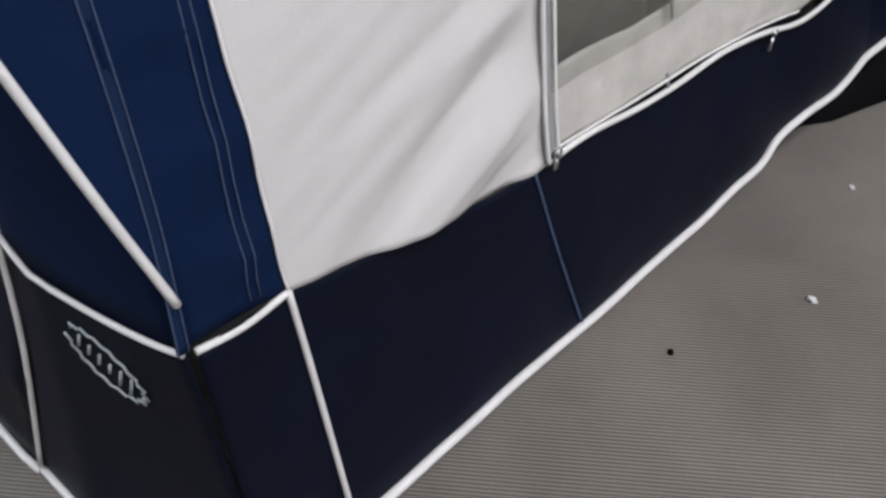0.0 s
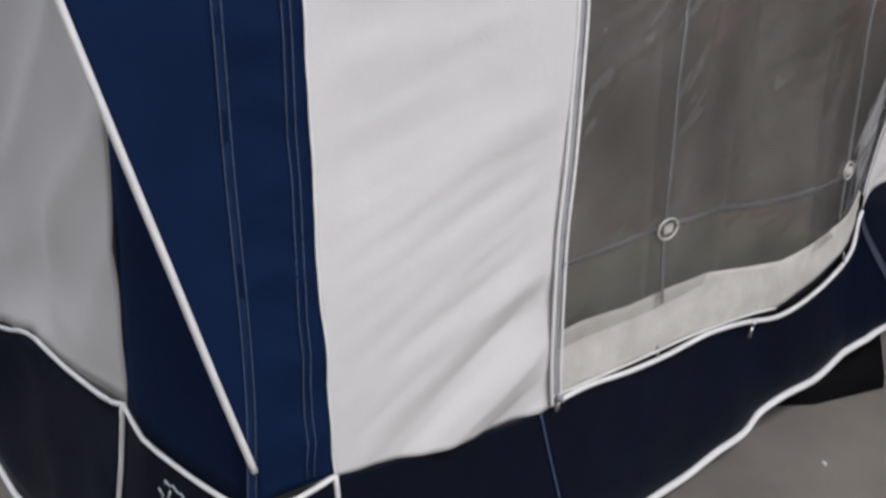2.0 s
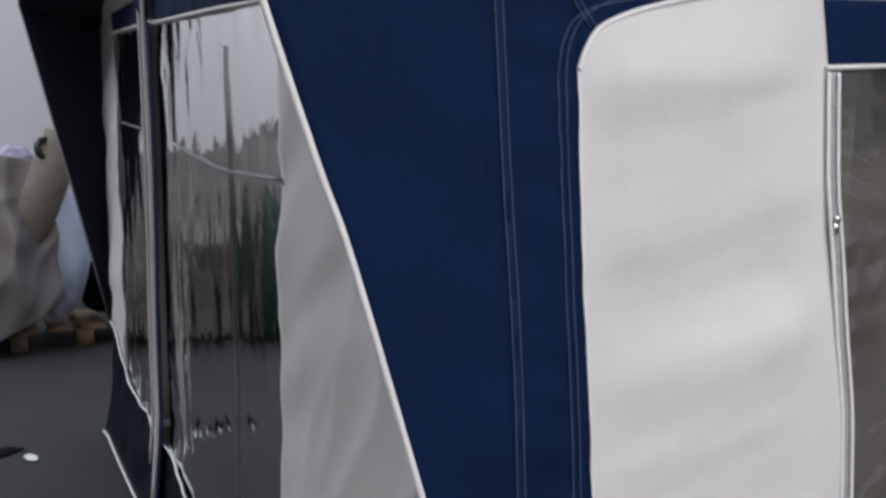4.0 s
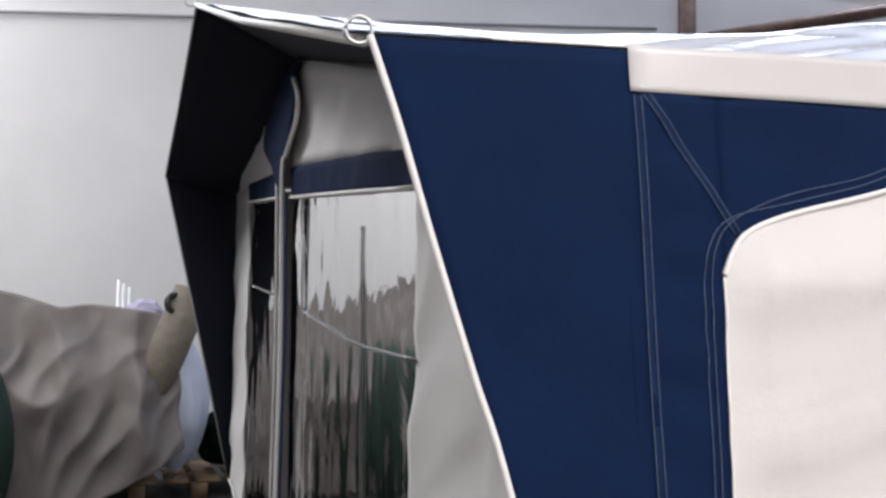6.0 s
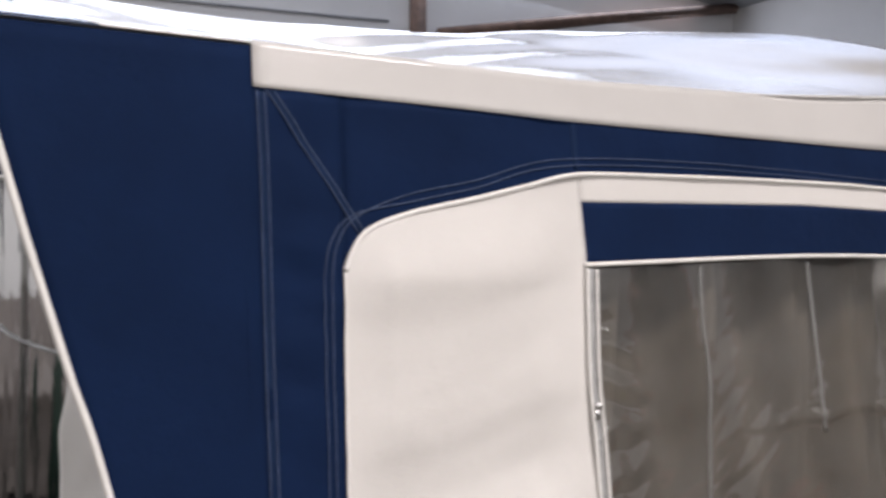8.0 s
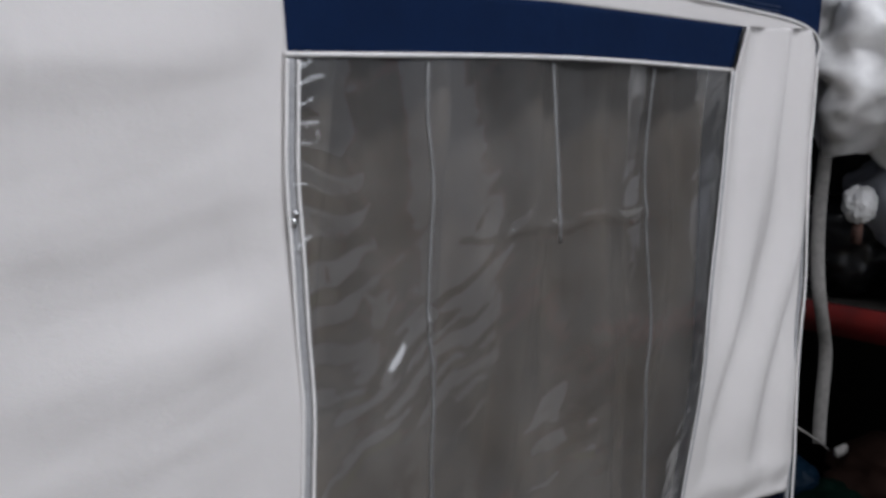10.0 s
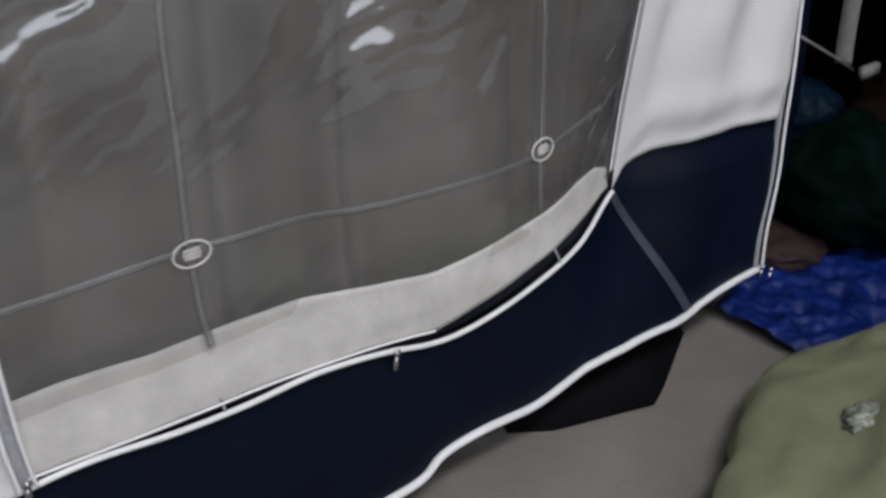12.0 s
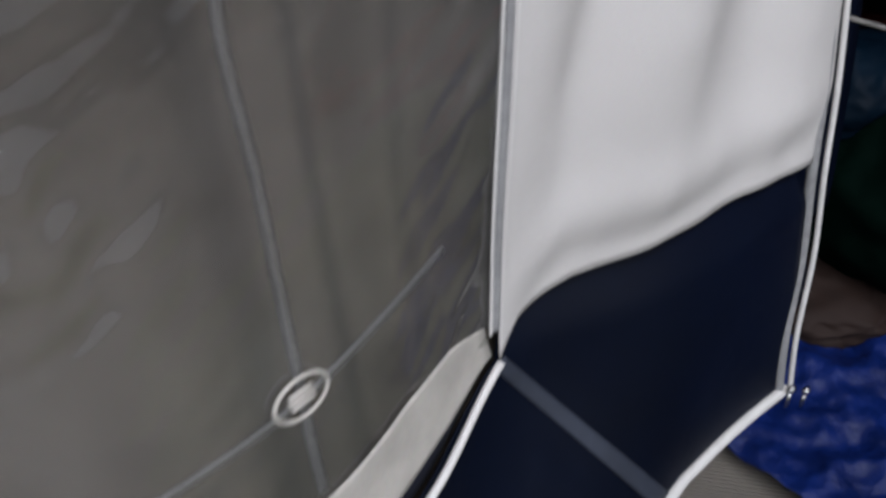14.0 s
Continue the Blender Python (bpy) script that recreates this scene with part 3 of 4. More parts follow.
frontpart("front_cream_panel", [(0.335, 0.478), (0.533, 0.445), (0.73, 0.428), (0.957, 0.35), (1.05, 0.40)], [(0.27, 1.80), (0.98, 1.80)], [(0.335, 0.478), (0.31, 0.8), (0.285, 1.1), (0.27, 1.80)], [(1.05, 0.40), (1.05, 0.82), (0.98, 1.8)], 40, 60, CREAM, ff)
frontpart("front_header", [(0.27, 1.80), (0.98, 1.80), (1.2, 1.915), (2.33, 2.03), (2.5, 2.04)], GT, [(0.27, 1.80), (0.27, 1.88)], [(2.5, 2.04), (2.5, 2.44)], 50, 10, CREAM, ff)
frontpart("front_valance", [(0.98, 1.80), (2.32, 1.916), (2.5, 1.93)], [(0.98, 1.89), (2.33, 2.03), (2.5, 2.04)], [(0.98, 1.80), (0.98, 1.89)], [(2.5, 1.93), (2.5, 2.04)], 30, 6, NAVY, ff, 0.004)
fw = frontpart("front_window", [(1.05, 0.40), (1.212, 0.335), (1.5, 0.372), (1.83, 0.337), (2.07, 0.352), (2.5, 0.40)], [(0.98, 1.80), (2.32, 1.916), (2.5, 1.93)], [(1.05, 0.40), (1.05, 0.82), (0.98, 1.80)], [(2.5, 0.40), (2.5, 1.93)], 70, 80, FILM2, front_film, 0.0, "creased clear plastic front window", 0)
fw2 = frontpart("front_window", [(2.65, 0.41), (3.1, 0.42), (3.6, 0.46)], [(2.65, 1.95), (3.55, 2.015)], [(2.65, 0.41), (2.65, 1.95)], [(3.6, 0.46), (3.55, 2.015)], 50, 70, FILM2, front_film, 0.0, "creased clear plastic front window", 0)
fw.visible_shadow = fw2.visible_shadow = False
frontpart("front_valance", [(2.65, 1.95), (3.55, 2.015)], [(2.65, 2.055), (3.58, 2.105)], [(2.65, 1.95), (2.65, 2.055)], [(3.55, 2.015), (3.58, 2.105)], 20, 6, NAVY, ff, 0.004)
frontpart("front_header", [(2.65, 2.055), (3.58, 2.105), (4.12, 2.09)], [(2.65, 2.42), (4.12, 2.12)], [(2.65, 2.055), (2.65, 2.42)], [(4.12, 2.09), (4.12, 2.12)], 30, 10, CREAM, ff)
frontpart("front_cream_panel", [(3.6, 0.46), (4.12, 0.62)], [(3.56, 2.10), (4.12, 2.10)], [(3.6, 0.46), (3.56, 2.10)], [(4.12, 0.62), (4.12, 2.10)], 12, 40, CREAM, ff)
zb = coons([(2.53, 0.05, 0), (2.66, 0.05, 0)], [(2.30, 2.42, 0), (2.66, 2.42, 0)], [(2.53, 0.05, 0), (2.54, 0.8, 0), (2.49, 1.4, 0), (2.52, 2.0, 0), (2.44, 2.08, 0), (2.26, 2.17, 0), (2.24, 2.25, 0), (2.34, 2.34, 0), (2.30, 2.42, 0)], [(2.66, 0.05, 0), (2.67, 0.8, 0), (2.62, 1.4, 0), (2.66, 2.0, 0), (2.74, 2.08, 0), (2.92, 2.17, 0), (2.92, 2.25, 0), (2.78, 2.34, 0), (2.66, 2.42, 0)], 8, 60)
for v in zb.verts:
    v.co = F(v.co.x, v.co.y, 0.02 + 0.03 * math.sin(max(0, v.co.y - 1.9) * 6))
part("front_zip_flap", zb, NAVY, awning, "navy zip flap", solid=0.002)
fline([(2.50, 0.2), (2.51, 0.8), (2.46, 1.4), (2.49, 2.0), (2.41, 2.08), (2.23, 2.17), (2.21, 2.25), (2.30, 2.33)], 0.008, d=0.045, fold=None)
fline([(2.69, 0.3), (2.70, 0.8), (2.65, 1.4), (2.69, 2.05)], 0.006, d=0.03, fold=None)
fline(FSK, 0.0045, d=0.006)
fline(FHEM, 0.0065, d=0.006)
fline([(0.335, 0.478), (0.35, 0.3), (0.42, 0.03)], 0.004, d=0.010, fold=None)
part("piping", tube([F(y, z, 0.008) for y, z in smoothline([(0.04, 0.447), (0.09, 0.444), (0.176, 0.446), (0.27, 0.455), (0.335, 0.478)], 5)], 0.004), WHITE, awning)
part("piping", tube([F(y, z, 0.008) for y, z in smoothline([(0.005, 0.02), (0.18, 0.02), (0.42, 0.02)], 5)], 0.0065), WHITE, awning)
fline([(0.98, 1.80), (2.32, 1.916), (2.48, 1.93)], 0.006, d=0.008)
fline([(2.68, 1.95), (3.55, 2.015)], 0.006, d=0.008)
for pts in ([(1.0, 1.42), (1.62, 1.44), (2.28, 1.517)], [(1.5, 0.4), (1.45, 1.0), (1.48, 1.75)], [(2.7, 1.56), (3.5, 1.62)]):
    fline(pts, 0.004, WELD, 0.004, "weld_line", front_film)

# an added unseen panel keeps light out of the awning's open rear
tagged(part("awning_light_block", box(2.52, 0.45, 0, 2.60, 4.2, 2.05, 0.01), PAINT, smooth=False), "unseen plain panel added to keep light out of the awning", "wall", kind="structure")

# canopy lining and far wing, their shade put in as a darker navy
RING, PEAK, FAR = Vector((-0.387, 0.184, 1.885)), Vector((-0.41, 2.5, 2.615)), Vector((-0.42, 3.98, 2.175))
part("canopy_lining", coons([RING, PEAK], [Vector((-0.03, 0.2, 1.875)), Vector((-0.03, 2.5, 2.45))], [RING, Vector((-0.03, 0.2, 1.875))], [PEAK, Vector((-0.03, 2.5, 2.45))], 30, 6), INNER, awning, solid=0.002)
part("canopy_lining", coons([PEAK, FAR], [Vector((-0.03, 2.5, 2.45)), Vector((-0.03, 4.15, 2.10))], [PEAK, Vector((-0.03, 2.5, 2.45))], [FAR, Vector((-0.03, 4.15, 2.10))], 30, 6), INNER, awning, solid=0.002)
fdiag = [Vector((-0.05, 4.2, 0.6)), Vector((-0.2, 4.1, 1.25)), FAR]
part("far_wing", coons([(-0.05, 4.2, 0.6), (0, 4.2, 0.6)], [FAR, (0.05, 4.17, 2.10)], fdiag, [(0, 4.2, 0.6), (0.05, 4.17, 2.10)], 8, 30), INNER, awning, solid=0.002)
part("far_side_wall", coons([(0, 4.25, 0.03), (2.5, 4.25, 0.03)], [(0.0, 4.1, 2.14), (2.5, 4.1, 2.14)], [(0, 4.25, 0.03), (0.0, 4.1, 2.14)], [(2.5, 4.25, 0.03), (2.5, 4.1, 2.14)], 20, 12), CREAM, awning, solid=0.002)
part("piping", tube([tuple(RING), tuple(RING.lerp(PEAK, 0.5) - Vector((0, 0, 0.015))), tuple(PEAK)], 0.009), WHITE, awning)
part("piping", tube([tuple(PEAK), tuple(PEAK.lerp(FAR, 0.5) - Vector((0, 0, 0.02))), tuple(FAR)], 0.004), ZIPTAPE, awning)
part("piping", tube([tuple(v) for v in fdiag], 0.004), ZIPTAPE, awning)
part("piping", tube([tuple(FAR), (-0.03, 4.15, 2.11)], 0.005), STITCH, awning)


def ring(name, c, R, r, normal, m, parent, s0=0.0, s1=2 * math.pi):
    q = Vector(normal).to_track_quat("Z", "Y")
    pts = [Vector(c) + q @ Vector((R * math.cos(a), R * math.sin(a), 0)) for a in np.linspace(s0, s1, 26)]
    return part(name, tube(pts, r), m, parent)


ring("pole_ring", (-0.40, 0.165, 1.892), 0.017, 0.003, (0.2, 1, 0.1), STEEL, awning)
ring("pole_ring", (-0.43, 2.5, 2.63), 0.02, 0.005, (0.2, 1, 0.1), STEEL, awning)

# window details
for pts in ([(0.905, 1.61), (0.902, 1.523), (0.912, 1.403), (0.902, 1.283), (0.892, 1.163), (0.901, 1.043), (0.889, 0.923), (0.881, 0.803), (0.869, 0.683), (0.864, 0.563), (0.87, 0.49)], [(1.25, 1.628), (1.257, 1.27)], [(1.62, 1.635), (1.598, 1.535), (1.578, 1.415), (1.578, 1.235), (1.582, 1.055), (1.552, 0.935), (1.542, 0.815), (1.528, 0.695), (1.514, 0.575), (1.508, 0.51)]):
    piping(pts, 0.0056, 0.001, "weld_line", WELD, film_fold, 12, 0.3)
piping([(0.585, 0.643), (0.785, 0.643), (0.905, 0.642), (1.025, 0.637), (1.145, 0.622), (1.265, 0.617), (1.385, 0.613), (1.505, 0.613), (1.625, 0.628), (1.71, 0.64)], 0.0056, 0.001, "weld_line", WELD, film_fold, 12, 0.3)


def badge(u, z):
    q = [P(u + 0.028 * math.cos(a), z + 0.019 * math.sin(a), 0.006 + film_fold(u, z)) for a in np.linspace(0, 2 * math.pi, 30)]
    b = part("badge", tube(q, 0.0022), BAND, awning, "oval white welded maker's badge")
    bm = bmesh.new()
    for k in (-1, 0, 1):
        tube([P(u - 0.014 + 0.002 * abs(k), z + k * 0.0055, 0.006 + film_fold(u, z)), P(u + 0.014 - 0.002 * abs(k), z + k * 0.0055, 0.006 + film_fold(u, z))], 0.003, 6, bm=bm)
    part("badge_plate", bm, BAND, b)


badge(0.867, 0.639)
badge(1.517, 0.622)

# curtain inside the window
bm = coons(flat([(0.56, 0.04), (1.80, 0.04)]), flat([(0.56, 1.70), (2.08, 1.72)]), flat([(0.56, 0.04), (0.56, 1.70)]), flat([(1.80, 0.04), (1.84, 0.60), (2.08, 1.72)]), 200, 40)
for v in bm.verts:
    u, z = v.co.x, v.co.y
    s = u - 0.10 * z
    k = 0.042 * math.sin(s * 21 + 4 * noise.noise(Vector((s * 1.7, z * 0.8, 3)))) + 0.020 * math.sin(s * 47 + 2 + z + 4 * noise.noise(Vector((s * 3, z * 1.2, 9))))
    k += 0.012 * noise.noise(Vector((u * 9, z * 3, 14)))
    v.co = P(u, z, -0.105 - k * (0.75 + 0.25 * z / 1.7))
tagged(part("curtain", bm, CURT, solid=0.001), "grey-brown cloth curtain hanging in folds behind the clear window", "curtain")

# ---- small parts of the awning ----
SILVER = mat("silver embroidery", (0.42, 0.46, 0.46), 0.6, var=0.2, scale=200, bump=0.4, bscale=500)


def corner(y, z, d=0.008):
    return F(y, z, d)


em = bmesh.new()
C0, AX, AZ = (0.172, 0.37), (0.055, 0.029), (-0.010, 0.040)
oval = [corner(C0[0] + math.cos(a) * AX[0] + math.sin(a) * AZ[0], C0[1] + math.cos(a) * AX[1] * 1.0 + math.sin(a) * AZ[1] * 0.62) for a in np.linspace(0, 2 * math.pi, 36)]
ctr = sum((Vector(p) for p in oval[:-1]), Vector()) / (len(oval) - 1)
wreath = [ctr + (Vector(p) - ctr) * (1.0 + (0.07 if k % 2 else -0.07)) for k, p in enumerate(oval[:-1])]
tube(wreath[2:-1], 0.0018, 5, bm=em)
emblem = part("emblem", em, SILVER, awning, "silver embroidered oval emblem")
for k in range(6):
    a = -0.66 + 0.26 * k
    m = (C0[0] + a * AX[0], C0[1] + a * AX[1])
    h = (0.014, 0.012, 0.007, 0.008, 0.007, 0.009)[k]
    part("embroidered_bar", tube([corner(m[0] + h * 0.3, m[1] - h), corner(m[0] - h * 0.3, m[1] + h)], 0.0021, 6), SILVER, emblem)

# zip pullers and end fittings
def puller(u, z, d=0.016, L=0.03):
    p = part("zip_puller", box(-0.005, -0.002, -L, 0.005, 0.002, 0, 0.0015), STEEL, awning, "steel zip puller")
    p.matrix_local = Matrix.Translation(P(u, z, d)) @ pose(0, 0, 0, 4, 6, 0)
    part("slider", box(-0.006, -0.004, 0, 0.006, 0.004, 0.012, 0.002), STEEL, p)


puller(1.17, 0.355)
puller(0.582, 0.395, 0.014, 0.022)
puller(0.602, 1.36, 0.012, 0.018)
puller(2.195, 0.15, 0.02, 0.03)
puller(2.215, 0.14, 0.03, 0.025)
piping([(1.535, 0.425), (1.55, 0.393)], 0.0028, 0.006, "band_loop", ZIPTAPE)
piping([(0.868, 0.40), (0.872, 0.366)], 0.0028, 0.006, "band_loop", ZIPTAPE)
# pale crease strip, and a dark sheet painting the shade in the open zip
# light along the skirt's crease, put in as a paler strip
wallpart("fold_stripe", flat([(1.915, 0.145), (1.945, 0.145)]), flat([(1.757, 0.44), (1.775, 0.446)]), flat([(1.915, 0.145), (1.757, 0.44)]), flat([(1.945, 0.145), (1.775, 0.446)]), 5, 24, mat("pale crease navy", (0.035, 0.042, 0.062), 0.6, var=0.2, scale=15), awning, skirt_fold, 0.004)
wallpart("zip_gap_shade", flat(PIP2), flat([(p[0], p[1] + 0.008) for p in BANDB]), flat([PIP2[0], (0.578, 0.402)]), flat([PIP2[-1], (1.76, 0.463)]), 60, 5, INNER, awning, wave, -0.012)
# rear navy curtain wall of the awning with its hanging strap
bm = coons(flat([(2.20, 0.12), (2.48, 0.25)]), flat([(2.38, 1.93), (2.62, 2.0)]), flat([(2.20, 0.12), (2.30, 0.8), (2.38, 1.93)]), flat([(2.48, 0.25), (2.52, 1.0), (2.62, 2.0)]), 16, 50)
for v in bm.verts:
    u, z = v.co.x, v.co.y
    v.co = P(u, z, -0.05 - 0.25 * (u - 2.2) + 0.02 * math.sin(u * 30 + z * 3))
part("rear_wall", bm, SKIRT, awning, solid=0.002)
STRAP = [(2.575, 1.50), (2.545, 1.25), (2.49, 1.04), (2.52, 0.92), (2.565, 0.82), (2.565, 0.66), (2.565, 0.53)]
bm = bmesh.new()
rim0 = None
for p in smoothline(STRAP, 6):
    c = P(p[0] + 0.03, p[1], 0.02 - 0.25 * (p[0] - 2.27) + 0.01 * math.sin(p[1] * 9))
    rim1 = [bm.verts.new(c + Vector((0.010 * k, -0.017 * k, 0))) for k in (-1, 0, 1)]
    if rim0:
        for k in (0, 1):
            bm.faces.new((rim0[k], rim0[k + 1], rim1[k + 1], rim1[k]))
    rim0 = rim1
WEB = mat("grey webbing", (0.20, 0.19, 0.175), 0.8, var=0.2, scale=40, bump=0.3, bscale=300)
strap = part("strap", bm, WEB, awning, "hanging grey webbing strap", solid=0.002)
part("strap_buckle", box(2.56, 0.03, 0.515, 2.63, 0.05, 0.545, 0.004), WEB, strap)
part("strap_cord", tube([P(2.285, 0.672, 0.012), P(2.40, 0.61, 0.02), P(2.57, 0.53, -0.02)], 0.003), WEB, awning)

# black flap of ground cloth under the hem
bm = bmesh.new()
q = [(1.46, 0.05), (1.54, -0.005), (1.76, -0.077), (1.82, -0.05), (2.02, 0.06)]
BL = mat("black rubberised cloth", (0.003, 0.003, 0.0035), 0.85, var=0.2, scale=20, bump=0.2, spec=0.1)
vs = [bm.verts.new((x, y, 0.010)) for x, y in q] + [bm.verts.new((x + 0.03, y + 0.16, 0.09)) for x, y in q]
for i in range(4):
    bm.faces.new((vs[i], vs[i + 1], vs[i + 6], vs[i + 5]))
tagged(part("ground_flap", bm, BL, solid=0.003), "black rubberised flap lying on the carpet under the hem", "ground flap")


# ---- floor scraps ----
SCRAP = mat("white paper scrap", (0.75, 0.74, 0.72), 0.8)


def scrap(x, y, w, h, a, name="paper_scrap", m=SCRAP, label="small white scrap lying on the carpet"):
    bm = bmesh.new()
    pts = [(-w, -h * 0.4), (-w * 0.2, -h), (w, -h * 0.2), (w * 0.5, h), (-w * 0.6, h * 0.8)]
    lo = [bm.verts.new((p[0], p[1], 0.001)) for p in pts]
    hi = [bm.verts.new((p[0] * 0.9, p[1] * 0.9, 0.004 + 0.003 * (i % 2))) for i, p in enumerate(pts)]
    bm.faces.new(hi)
    bm.faces.new(lo[::-1])
    for i in range(5):
        bm.faces.new((lo[i], lo[(i + 1) % 5], hi[(i + 1) % 5], hi[i]))
    ob = part(name, bm, m, smooth=False)
    ob.matrix_world = pose(x, y, 0.008, 0, 0, a)
    return tagged(ob, label, "scrap", "scraps on the carpet")


scrap(0.981, -0.241, 0.012, 0.006, 70)
scrap(1.335, -0.147, 0.006, 0.006, 10)
scrap(0.715, -0.13, 0.007, 0.005, 30, m=BL, label="small dark scrap of rubber on the carpet")
scrap(-0.469, 3.95, 0.07, 0.03, 100)
scrap(-0.60, 4.1, 0.12, 0.07, 20, m=BL, label="torn black scrap of rubber on the carpet")
bm = coons([(-0.55, 2.40, 0.01), (-0.12, 2.32, 0.01)], [(-0.5, 2.5, 0.012), (-0.10, 2.46, 0.02)], [(-0.55, 2.40, 0.01), (-0.5, 2.5, 0.012)], [(-0.12, 2.32, 0.01), (-0.10, 2.46, 0.02)], 12, 4)
tagged(part("dark_strap", bm, BL, solid=0.006), "black webbing strap lying on the carpet by the front skirt", "strap")
bm = box(-0.20, 2.80, 0.008, -0.08, 2.90, 0.062, 0.012)
box(-0.17, 2.835, 0.05, -0.11, 2.865, 0.10, 0.006, bm)
tagged(part("weight_bag", bm, BL), "small black weight block at the foot of the front zip", "weight")

# ---- shelving and bundles beyond the awning ----
RED = mat("red painted steel beam", (0.12, 0.008, 0.006), 0.45, var=0.25, scale=12, bump=0.15)
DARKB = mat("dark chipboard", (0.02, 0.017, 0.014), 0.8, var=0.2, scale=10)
shelf = tagged(new("shelving_unit"), "steel shelving with red beams, crammed with bundles", "shelving")
for z in (0.05, 0.90, 2.15):
    part("beam", box(2.72, -1.9, z - 0.05, 2.76, 1.6, z + 0.05, 0.006), RED, shelf, "red painted beam")
    part("beam", box(3.36, -1.9, z - 0.05, 3.40, 1.6, z + 0.05, 0.006), RED, shelf)
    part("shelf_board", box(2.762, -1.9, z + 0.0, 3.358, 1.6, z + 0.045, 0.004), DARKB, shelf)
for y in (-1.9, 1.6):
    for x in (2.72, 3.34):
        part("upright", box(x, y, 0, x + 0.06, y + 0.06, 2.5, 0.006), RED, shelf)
# added dark boards close the back and ends so the shelves stay dim
part("back_light_block", box(3.41, -1.9, 0, 3.43, 1.66, 2.4), DARKB, shelf)
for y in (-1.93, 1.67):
    part("side_light_block", box(2.74, y, 0, 3.40, y + 0.015, 2.4), DARKB, shelf)


def sack(name, c, r, seed, m, label, amp=0.16, freq=1.6, fold=0.16, floor=None, sub=5, drape=1.0):
    return tagged(part(name, lump(c, r, seed, amp, freq, sub, floor, fold, drape), m), label, "bundle")


PLW = mat("white plastic sheet", (0.74, 0.73, 0.71), 0.4, var=0.12, scale=8, bump=0.5, bscale=14)
PLG = mat("grey plastic sack", (0.36, 0.37, 0.41), 0.3, var=0.2, scale=8, bump=0.5, bscale=12)
# brown, green and teal carry the shade among the shelves in their colour
BRN = mat("shaded mauve brown cloth", (0.015, 0.008, 0.006), 0.9, var=0.3, scale=8, bump=0.4, bscale=14, spec=0.05)
GRN = mat("shade-darkened green tarpaulin", (0.0006, 0.0055, 0.0036), 0.7, var=0.3, scale=8, bump=0.5, bscale=12, spec=0.04)
BLU = mat("blue tarpaulin", (0.004, 0.016, 0.115), 0.4, var=0.4, scale=14, bump=0.8, bscale=30, spec=0.3)
TEAL = mat("shaded teal plastic bag", (0.001, 0.008, 0.018), 0.55, var=0.3, scale=10, bump=0.5, bscale=16, spec=0.12)
PINK = mat("pinkish cloth", (0.09, 0.045, 0.033), 0.85, var=0.3, scale=14, bump=0.4, bscale=20)
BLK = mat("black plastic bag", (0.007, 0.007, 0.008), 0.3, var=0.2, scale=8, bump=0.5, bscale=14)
OLV = mat("olive canvas", (0.175, 0.185, 0.10), 0.75, var=0.22, scale=7, grain=0.2, bump=0.3, bscale=10)
sack("white_bundle", (2.78, 0.06, 1.70), (0.30, 0.36, 0.27), 1, PLW, "crumpled white plastic bundle on the shelving", 0.26, 2.2, 0.3)
sack("grey_sack", (2.95, -0.12, 1.28), (0.24, 0.34, 0.20), 2, PLG, "shiny grey plastic sack on the shelf", floor=0.95)
sack("white_bag", (2.68, 0.09, 1.28), (0.05, 0.05, 0.06), 3, PLW, "small knotted white bag hanging on the shelving")
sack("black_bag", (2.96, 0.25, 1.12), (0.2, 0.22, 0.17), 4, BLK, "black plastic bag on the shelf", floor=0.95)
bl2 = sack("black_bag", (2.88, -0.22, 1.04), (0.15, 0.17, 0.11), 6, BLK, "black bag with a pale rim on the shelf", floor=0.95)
rim = [(2.74 + 0.02 * math.sin(a * 3), -0.2 + 0.15 * math.cos(a), 1.05 + 0.09 * math.sin(a)) for a in np.linspace(-0.4, 3.6, 16)]
part("rim", tube(rim, 0.012), PLW, bl2)
tagged(part("hanging_cord", tube([(2.66, -0.03, 1.5), (2.655, -0.035, 1.32), (2.66, -0.03, 1.14)], 0.004), WEB), "pale cord hanging in front of the shelving", "cord")
tagged(part("luggage_tag", box(2.665, 0.07, 1.16, 2.672, 0.105, 1.23, 0.003), PINK), "brown card tag hanging on the shelving", "tag")
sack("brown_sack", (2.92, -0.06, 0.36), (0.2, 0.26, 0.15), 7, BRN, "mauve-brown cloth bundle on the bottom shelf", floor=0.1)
sack("green_sack", (2.66, 0.10, 0.20), (0.17, 0.22, 0.19), 8, GRN, "green tarpaulin bundle on the floor, darkened for shade", floor=0.009)
sack("teal_bag", (2.62, 0.22, 0.38), (0.10, 0.10, 0.08), 9, TEAL, "shaded teal plastic bag on the green bundle")
sack("pink_sack", (2.90, -0.30, 0.22), (0.12, 0.13, 0.13), 10, PINK, "pinkish cloth bundle on the bottom shelf", floor=0.1)
sack("blue_bag", (2.82, -0.44, 0.20), (0.1, 0.1, 0.1), 11, TEAL, "bright blue bag on the bottom shelf", floor=0.1)
sack("brown_sack", (2.5, 0.16, 0.05), (0.12, 0.14, 0.05), 12, mat("rust brown cloth", (0.022, 0.009, 0.005), 0.8, var=0.3, scale=10), "rust-brown cloth on the floor by the awning", floor=0.009)

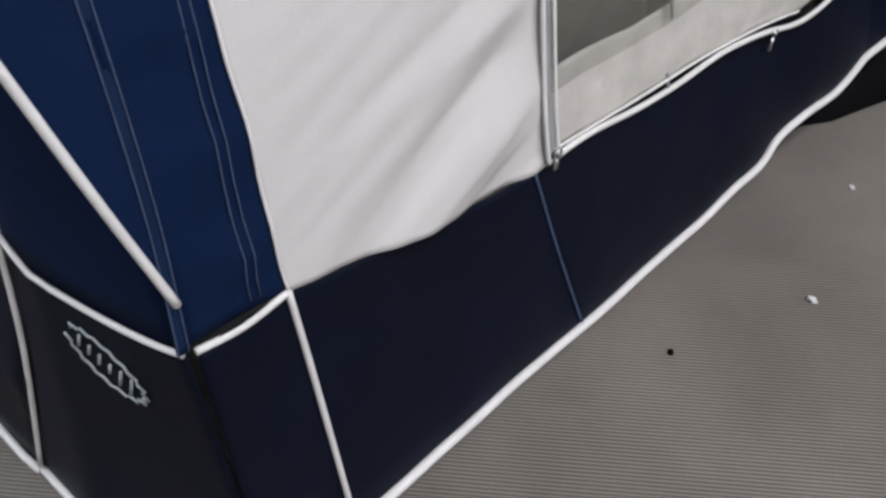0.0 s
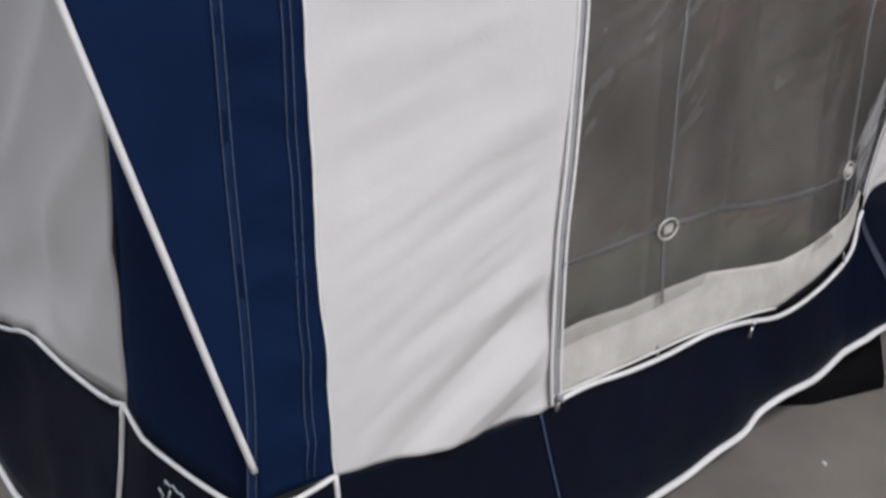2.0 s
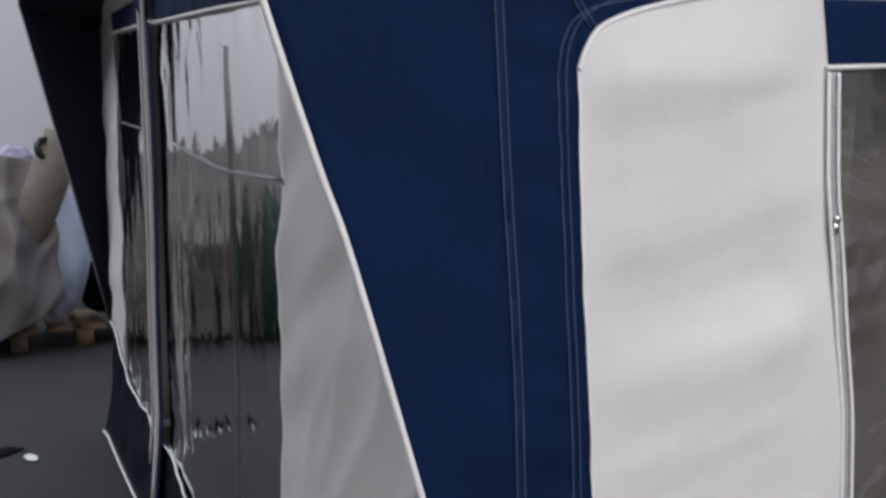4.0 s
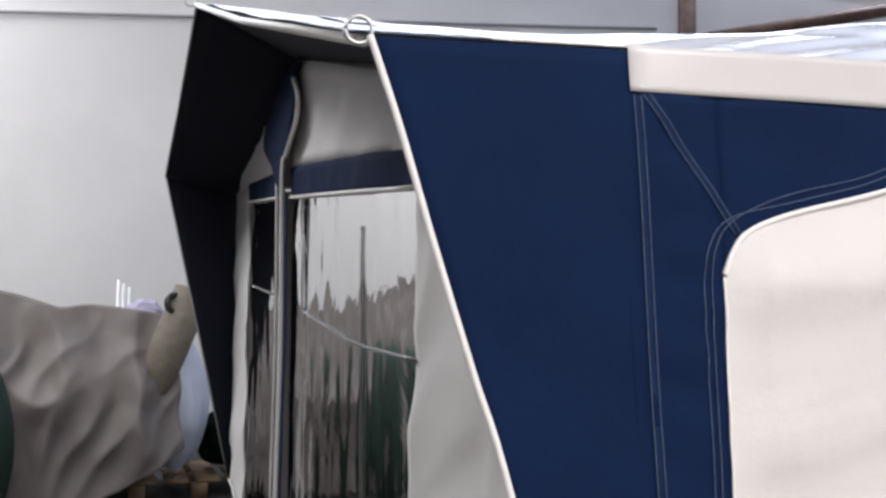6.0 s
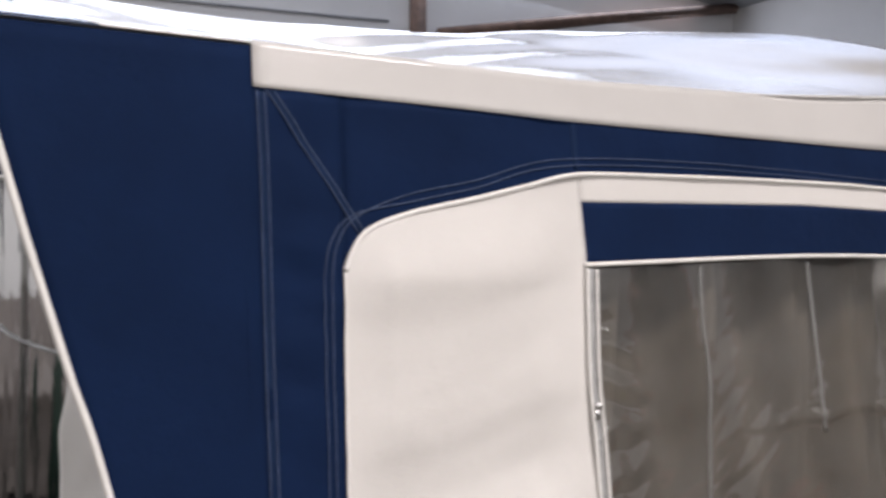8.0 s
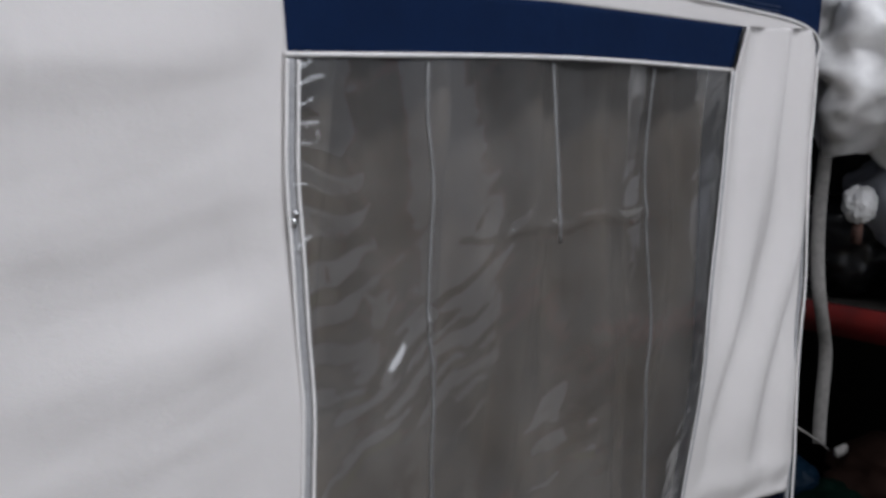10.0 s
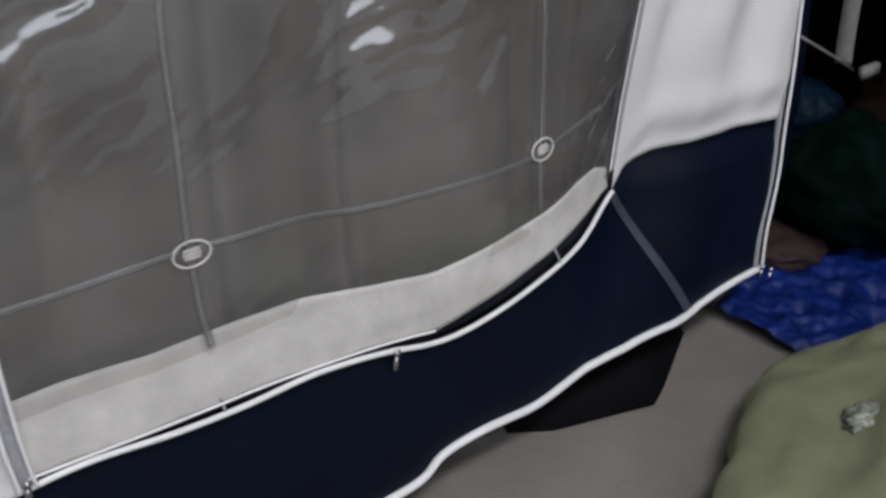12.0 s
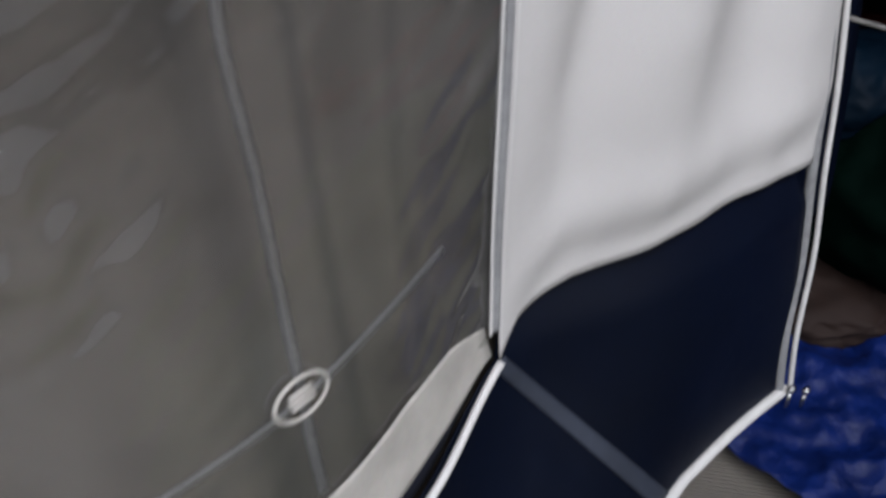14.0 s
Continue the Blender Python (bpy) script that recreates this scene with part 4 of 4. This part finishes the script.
# crumpled blue tarpaulin on the floor
bm = coons([(2.13, -0.19, 0.01), (2.36, -0.42, 0.01), (2.70, -0.5, 0.01)], [(2.13, 0.06, 0.012), (2.4, 0.16, 0.02), (2.70, 0.2, 0.03)], [(2.13, -0.19, 0.01), (2.13, 0.06, 0.012)], [(2.70, -0.5, 0.01), (2.70, 0.2, 0.03)], 80, 70)
for v in bm.verts:
    r = 1 - abs(noise.noise(v.co * 9))
    v.co.z = 0.009 + 0.05 * noise.voronoi(v.co * 11)[0][0] + 0.02 * noise.voronoi(v.co * 26)[0][0] * r
tarp = tagged(part("blue_tarpaulin", bm, BLU, solid=0.002), "crumpled blue tarpaulin with an eyelet on the floor", "tarpaulin")
ey = bmesh.new()
tube([(2.235 + 0.009 * math.cos(a), -0.112 + 0.009 * math.sin(a), 0.036) for a in np.linspace(0, 2 * math.pi, 16)], 0.003, 6, bm=ey)
part("eyelet", ey, STEEL, tarp, "steel eyelet")

sack("olive_bag", (2.0, -0.72, 0.05), (0.56, 0.49, 0.165), 14, OLV, "bulging olive-green canvas bag lying on the carpet", 0.14, 1.5, 0.12, 0.009, 6)

# clear wrapping caught on the olive bag
CLR = mat("crumpled clear plastic wrap", (0.24, 0.25, 0.19), 0.15, var=0.4, scale=30, bump=0.8, bscale=40, spec=0.9)
sack("plastic_wrap", (1.865, -0.465, 0.165), (0.05, 0.028, 0.012), 17, CLR, "crumpled clear plastic wrap lying on the olive bag", 0.4, 3.0, 0.4, None, 4)

# ---- heap along the far wall ----
GTARP = mat("grey brown tarpaulin", (0.145, 0.124, 0.114), 0.7, var=0.14, scale=3, bump=0.3, bscale=6)
DGREEN = mat("green sheet", (0.006, 0.027, 0.016), 0.7, var=0.2, scale=4)
ROLLC = mat("brown carpet backing", (0.16, 0.135, 0.105), 0.9, var=0.2, scale=10)
WOOD = mat("rough pallet wood", (0.20, 0.13, 0.07), 0.85, var=0.25, scale=8)
heap = tagged(new("covered_heap"), "heap covered with a creased grey-brown tarpaulin", "heap")
top = [(-2.8, 7.1, 1.8), (-1.9, 7.0, 1.72), (-1.47, 7.0, 1.62), (-1.0, 7.0, 1.48), (-0.6, 7.0, 1.50), (-0.22, 7.0, 1.43)]
bot = [(-2.8, 6.4, 0.02), (-1.5, 6.45, 0.02), (-0.9, 6.45, 0.02), (-0.55, 6.5, 0.13), (-0.1, 6.6, 0.42)]


def cover(p):
    x, y, z = p
    k = math.sin(math.pi * min(1, max(0, z / 1.6)))
    f = 0.26 * abs(noise.noise(Vector((x * 1.6 + 0.5 * z, z * 0.7, 3)))) + 0.10 * abs(noise.noise(Vector((x * 4 - z * 1.5, z * 2, 9)))) + 0.05 * noise.voronoi(Vector((x * 3 + z, z * 2.5, 1)))[0][0]
    return Vector((x + 0.05 * noise.noise(Vector((x * 2, z * 3, 6))), y - 0.25 * k + f * (0.4 + k), z + 0.05 * noise.noise(Vector((x * 3, z * 2, 2)))))


part("cover_front", coons(bot, top, [bot[0], top[0]], [bot[-1], (-0.12, 6.85, 1.0), top[-1]], 120, 70, cover), GTARP, heap, solid=0.006)
back = [(p[0], 7.9, p[2] - 0.12) for p in top]
part("cover_top", coons(top, back, [top[0], back[0]], [top[-1], back[-1]], 60, 12, cover), GTARP, heap, solid=0.006)
part("core", lump((-1.3, 7.45, 0.6), (1.1, 0.42, 0.75), 21, 0.1, 1.2, 4, 0.003), GTARP, heap)
sack("green_sheet", (-1.62, 6.35, 0.50), (0.36, 0.25, 0.72), 23, DGREEN, "green sheet draped over a low stack", 0.10, 1.3, 0.10, 0.003, drape=0.3)
sack("white_sack", (-0.12, 7.0, 0.70), (0.24, 0.22, 0.52), 24, mat("pale blue white sack", (0.50, 0.55, 0.66), 0.7, var=0.1, scale=4), "tall pale sack leaning on the heap", 0.12, 1.4, 0.10, 0.15, drape=0.4)
sack("lilac_bag", (-0.38, 7.3, 1.42), (0.16, 0.14, 0.13), 25, mat("lilac plastic", (0.35, 0.33, 0.42), 0.5), "lilac plastic bag on top of the heap")
roll = tagged(part("carpet_roll", tube([(-0.42, 6.85, 0.62), (-0.22, 6.85, 1.12), (-0.02, 6.9, 1.62)], 0.15, 16), ROLLC), "brown roll of carpet leaning on the heap", "carpet roll")
ring("coil", (-0.16, 6.8, 1.52), 0.07, 0.025, (0.3, -1, 0.2), BLK, None)
tagged(bpy.data.objects["coil"], "black hose coil on the heap", "hose")
for i, px in enumerate((-0.59, -0.55, -0.50)):
    tagged(part("tent_pole", tube([(px, 7.75, 0.0), (px + 0.01, 7.8, 1.72 - 0.03 * i)], 0.014), HOUS), "pale tent pole standing against the heap", "pole", "standing tent poles")
pal = tagged(new("pallet"), "rough wooden pallet under the bundles", "pallet")
for k in range(5):
    part("plank", box(-0.45 + 0.24 * k, 6.75, 0.12, -0.27 + 0.24 * k, 7.7, 0.142, 0.003), WOOD, pal)
for y in (6.78, 7.2, 7.62):
    for x in (-0.42, 0.05, 0.52):
        part("block", box(x - 0.06, y - 0.05, 0.0, x + 0.06, y + 0.05, 0.12, 0.004), WOOD, pal)
sack("stuffed_bag", (0.40, 7.2, 0.42), (0.32, 0.3, 0.28), 26, GRN, "dark green bundle on the pallet", floor=0.143)

# ---- far wall fittings ----
tagged(part("conduit", tube([(-10, 9.45, 4.35), (-1.8, 9.45, 4.45), (1.4, 9.45, 4.72), (5.9, 9.45, 5.1)], 0.02), ZIPTAPE), "grey conduit running along the white wall", "conduit")
RUST = mat("rusty steel", (0.12, 0.07, 0.05), 0.8, var=0.4, scale=6)
tagged(part("wall_post", box(6.25, 9.36, 0, 6.45, 9.49, 6.4, 0.01), RUST), "rusty steel post on the far wall", "post", kind="structure")
tagged(part("rafter", tube([(6.6, 9.3, 5.0), (9.66, 9.3, 5.74), (12.8, 9.3, 6.45)], 0.09, 4), RUST), "dark steel roof rafter along the far wall", "rafter", kind="structure")
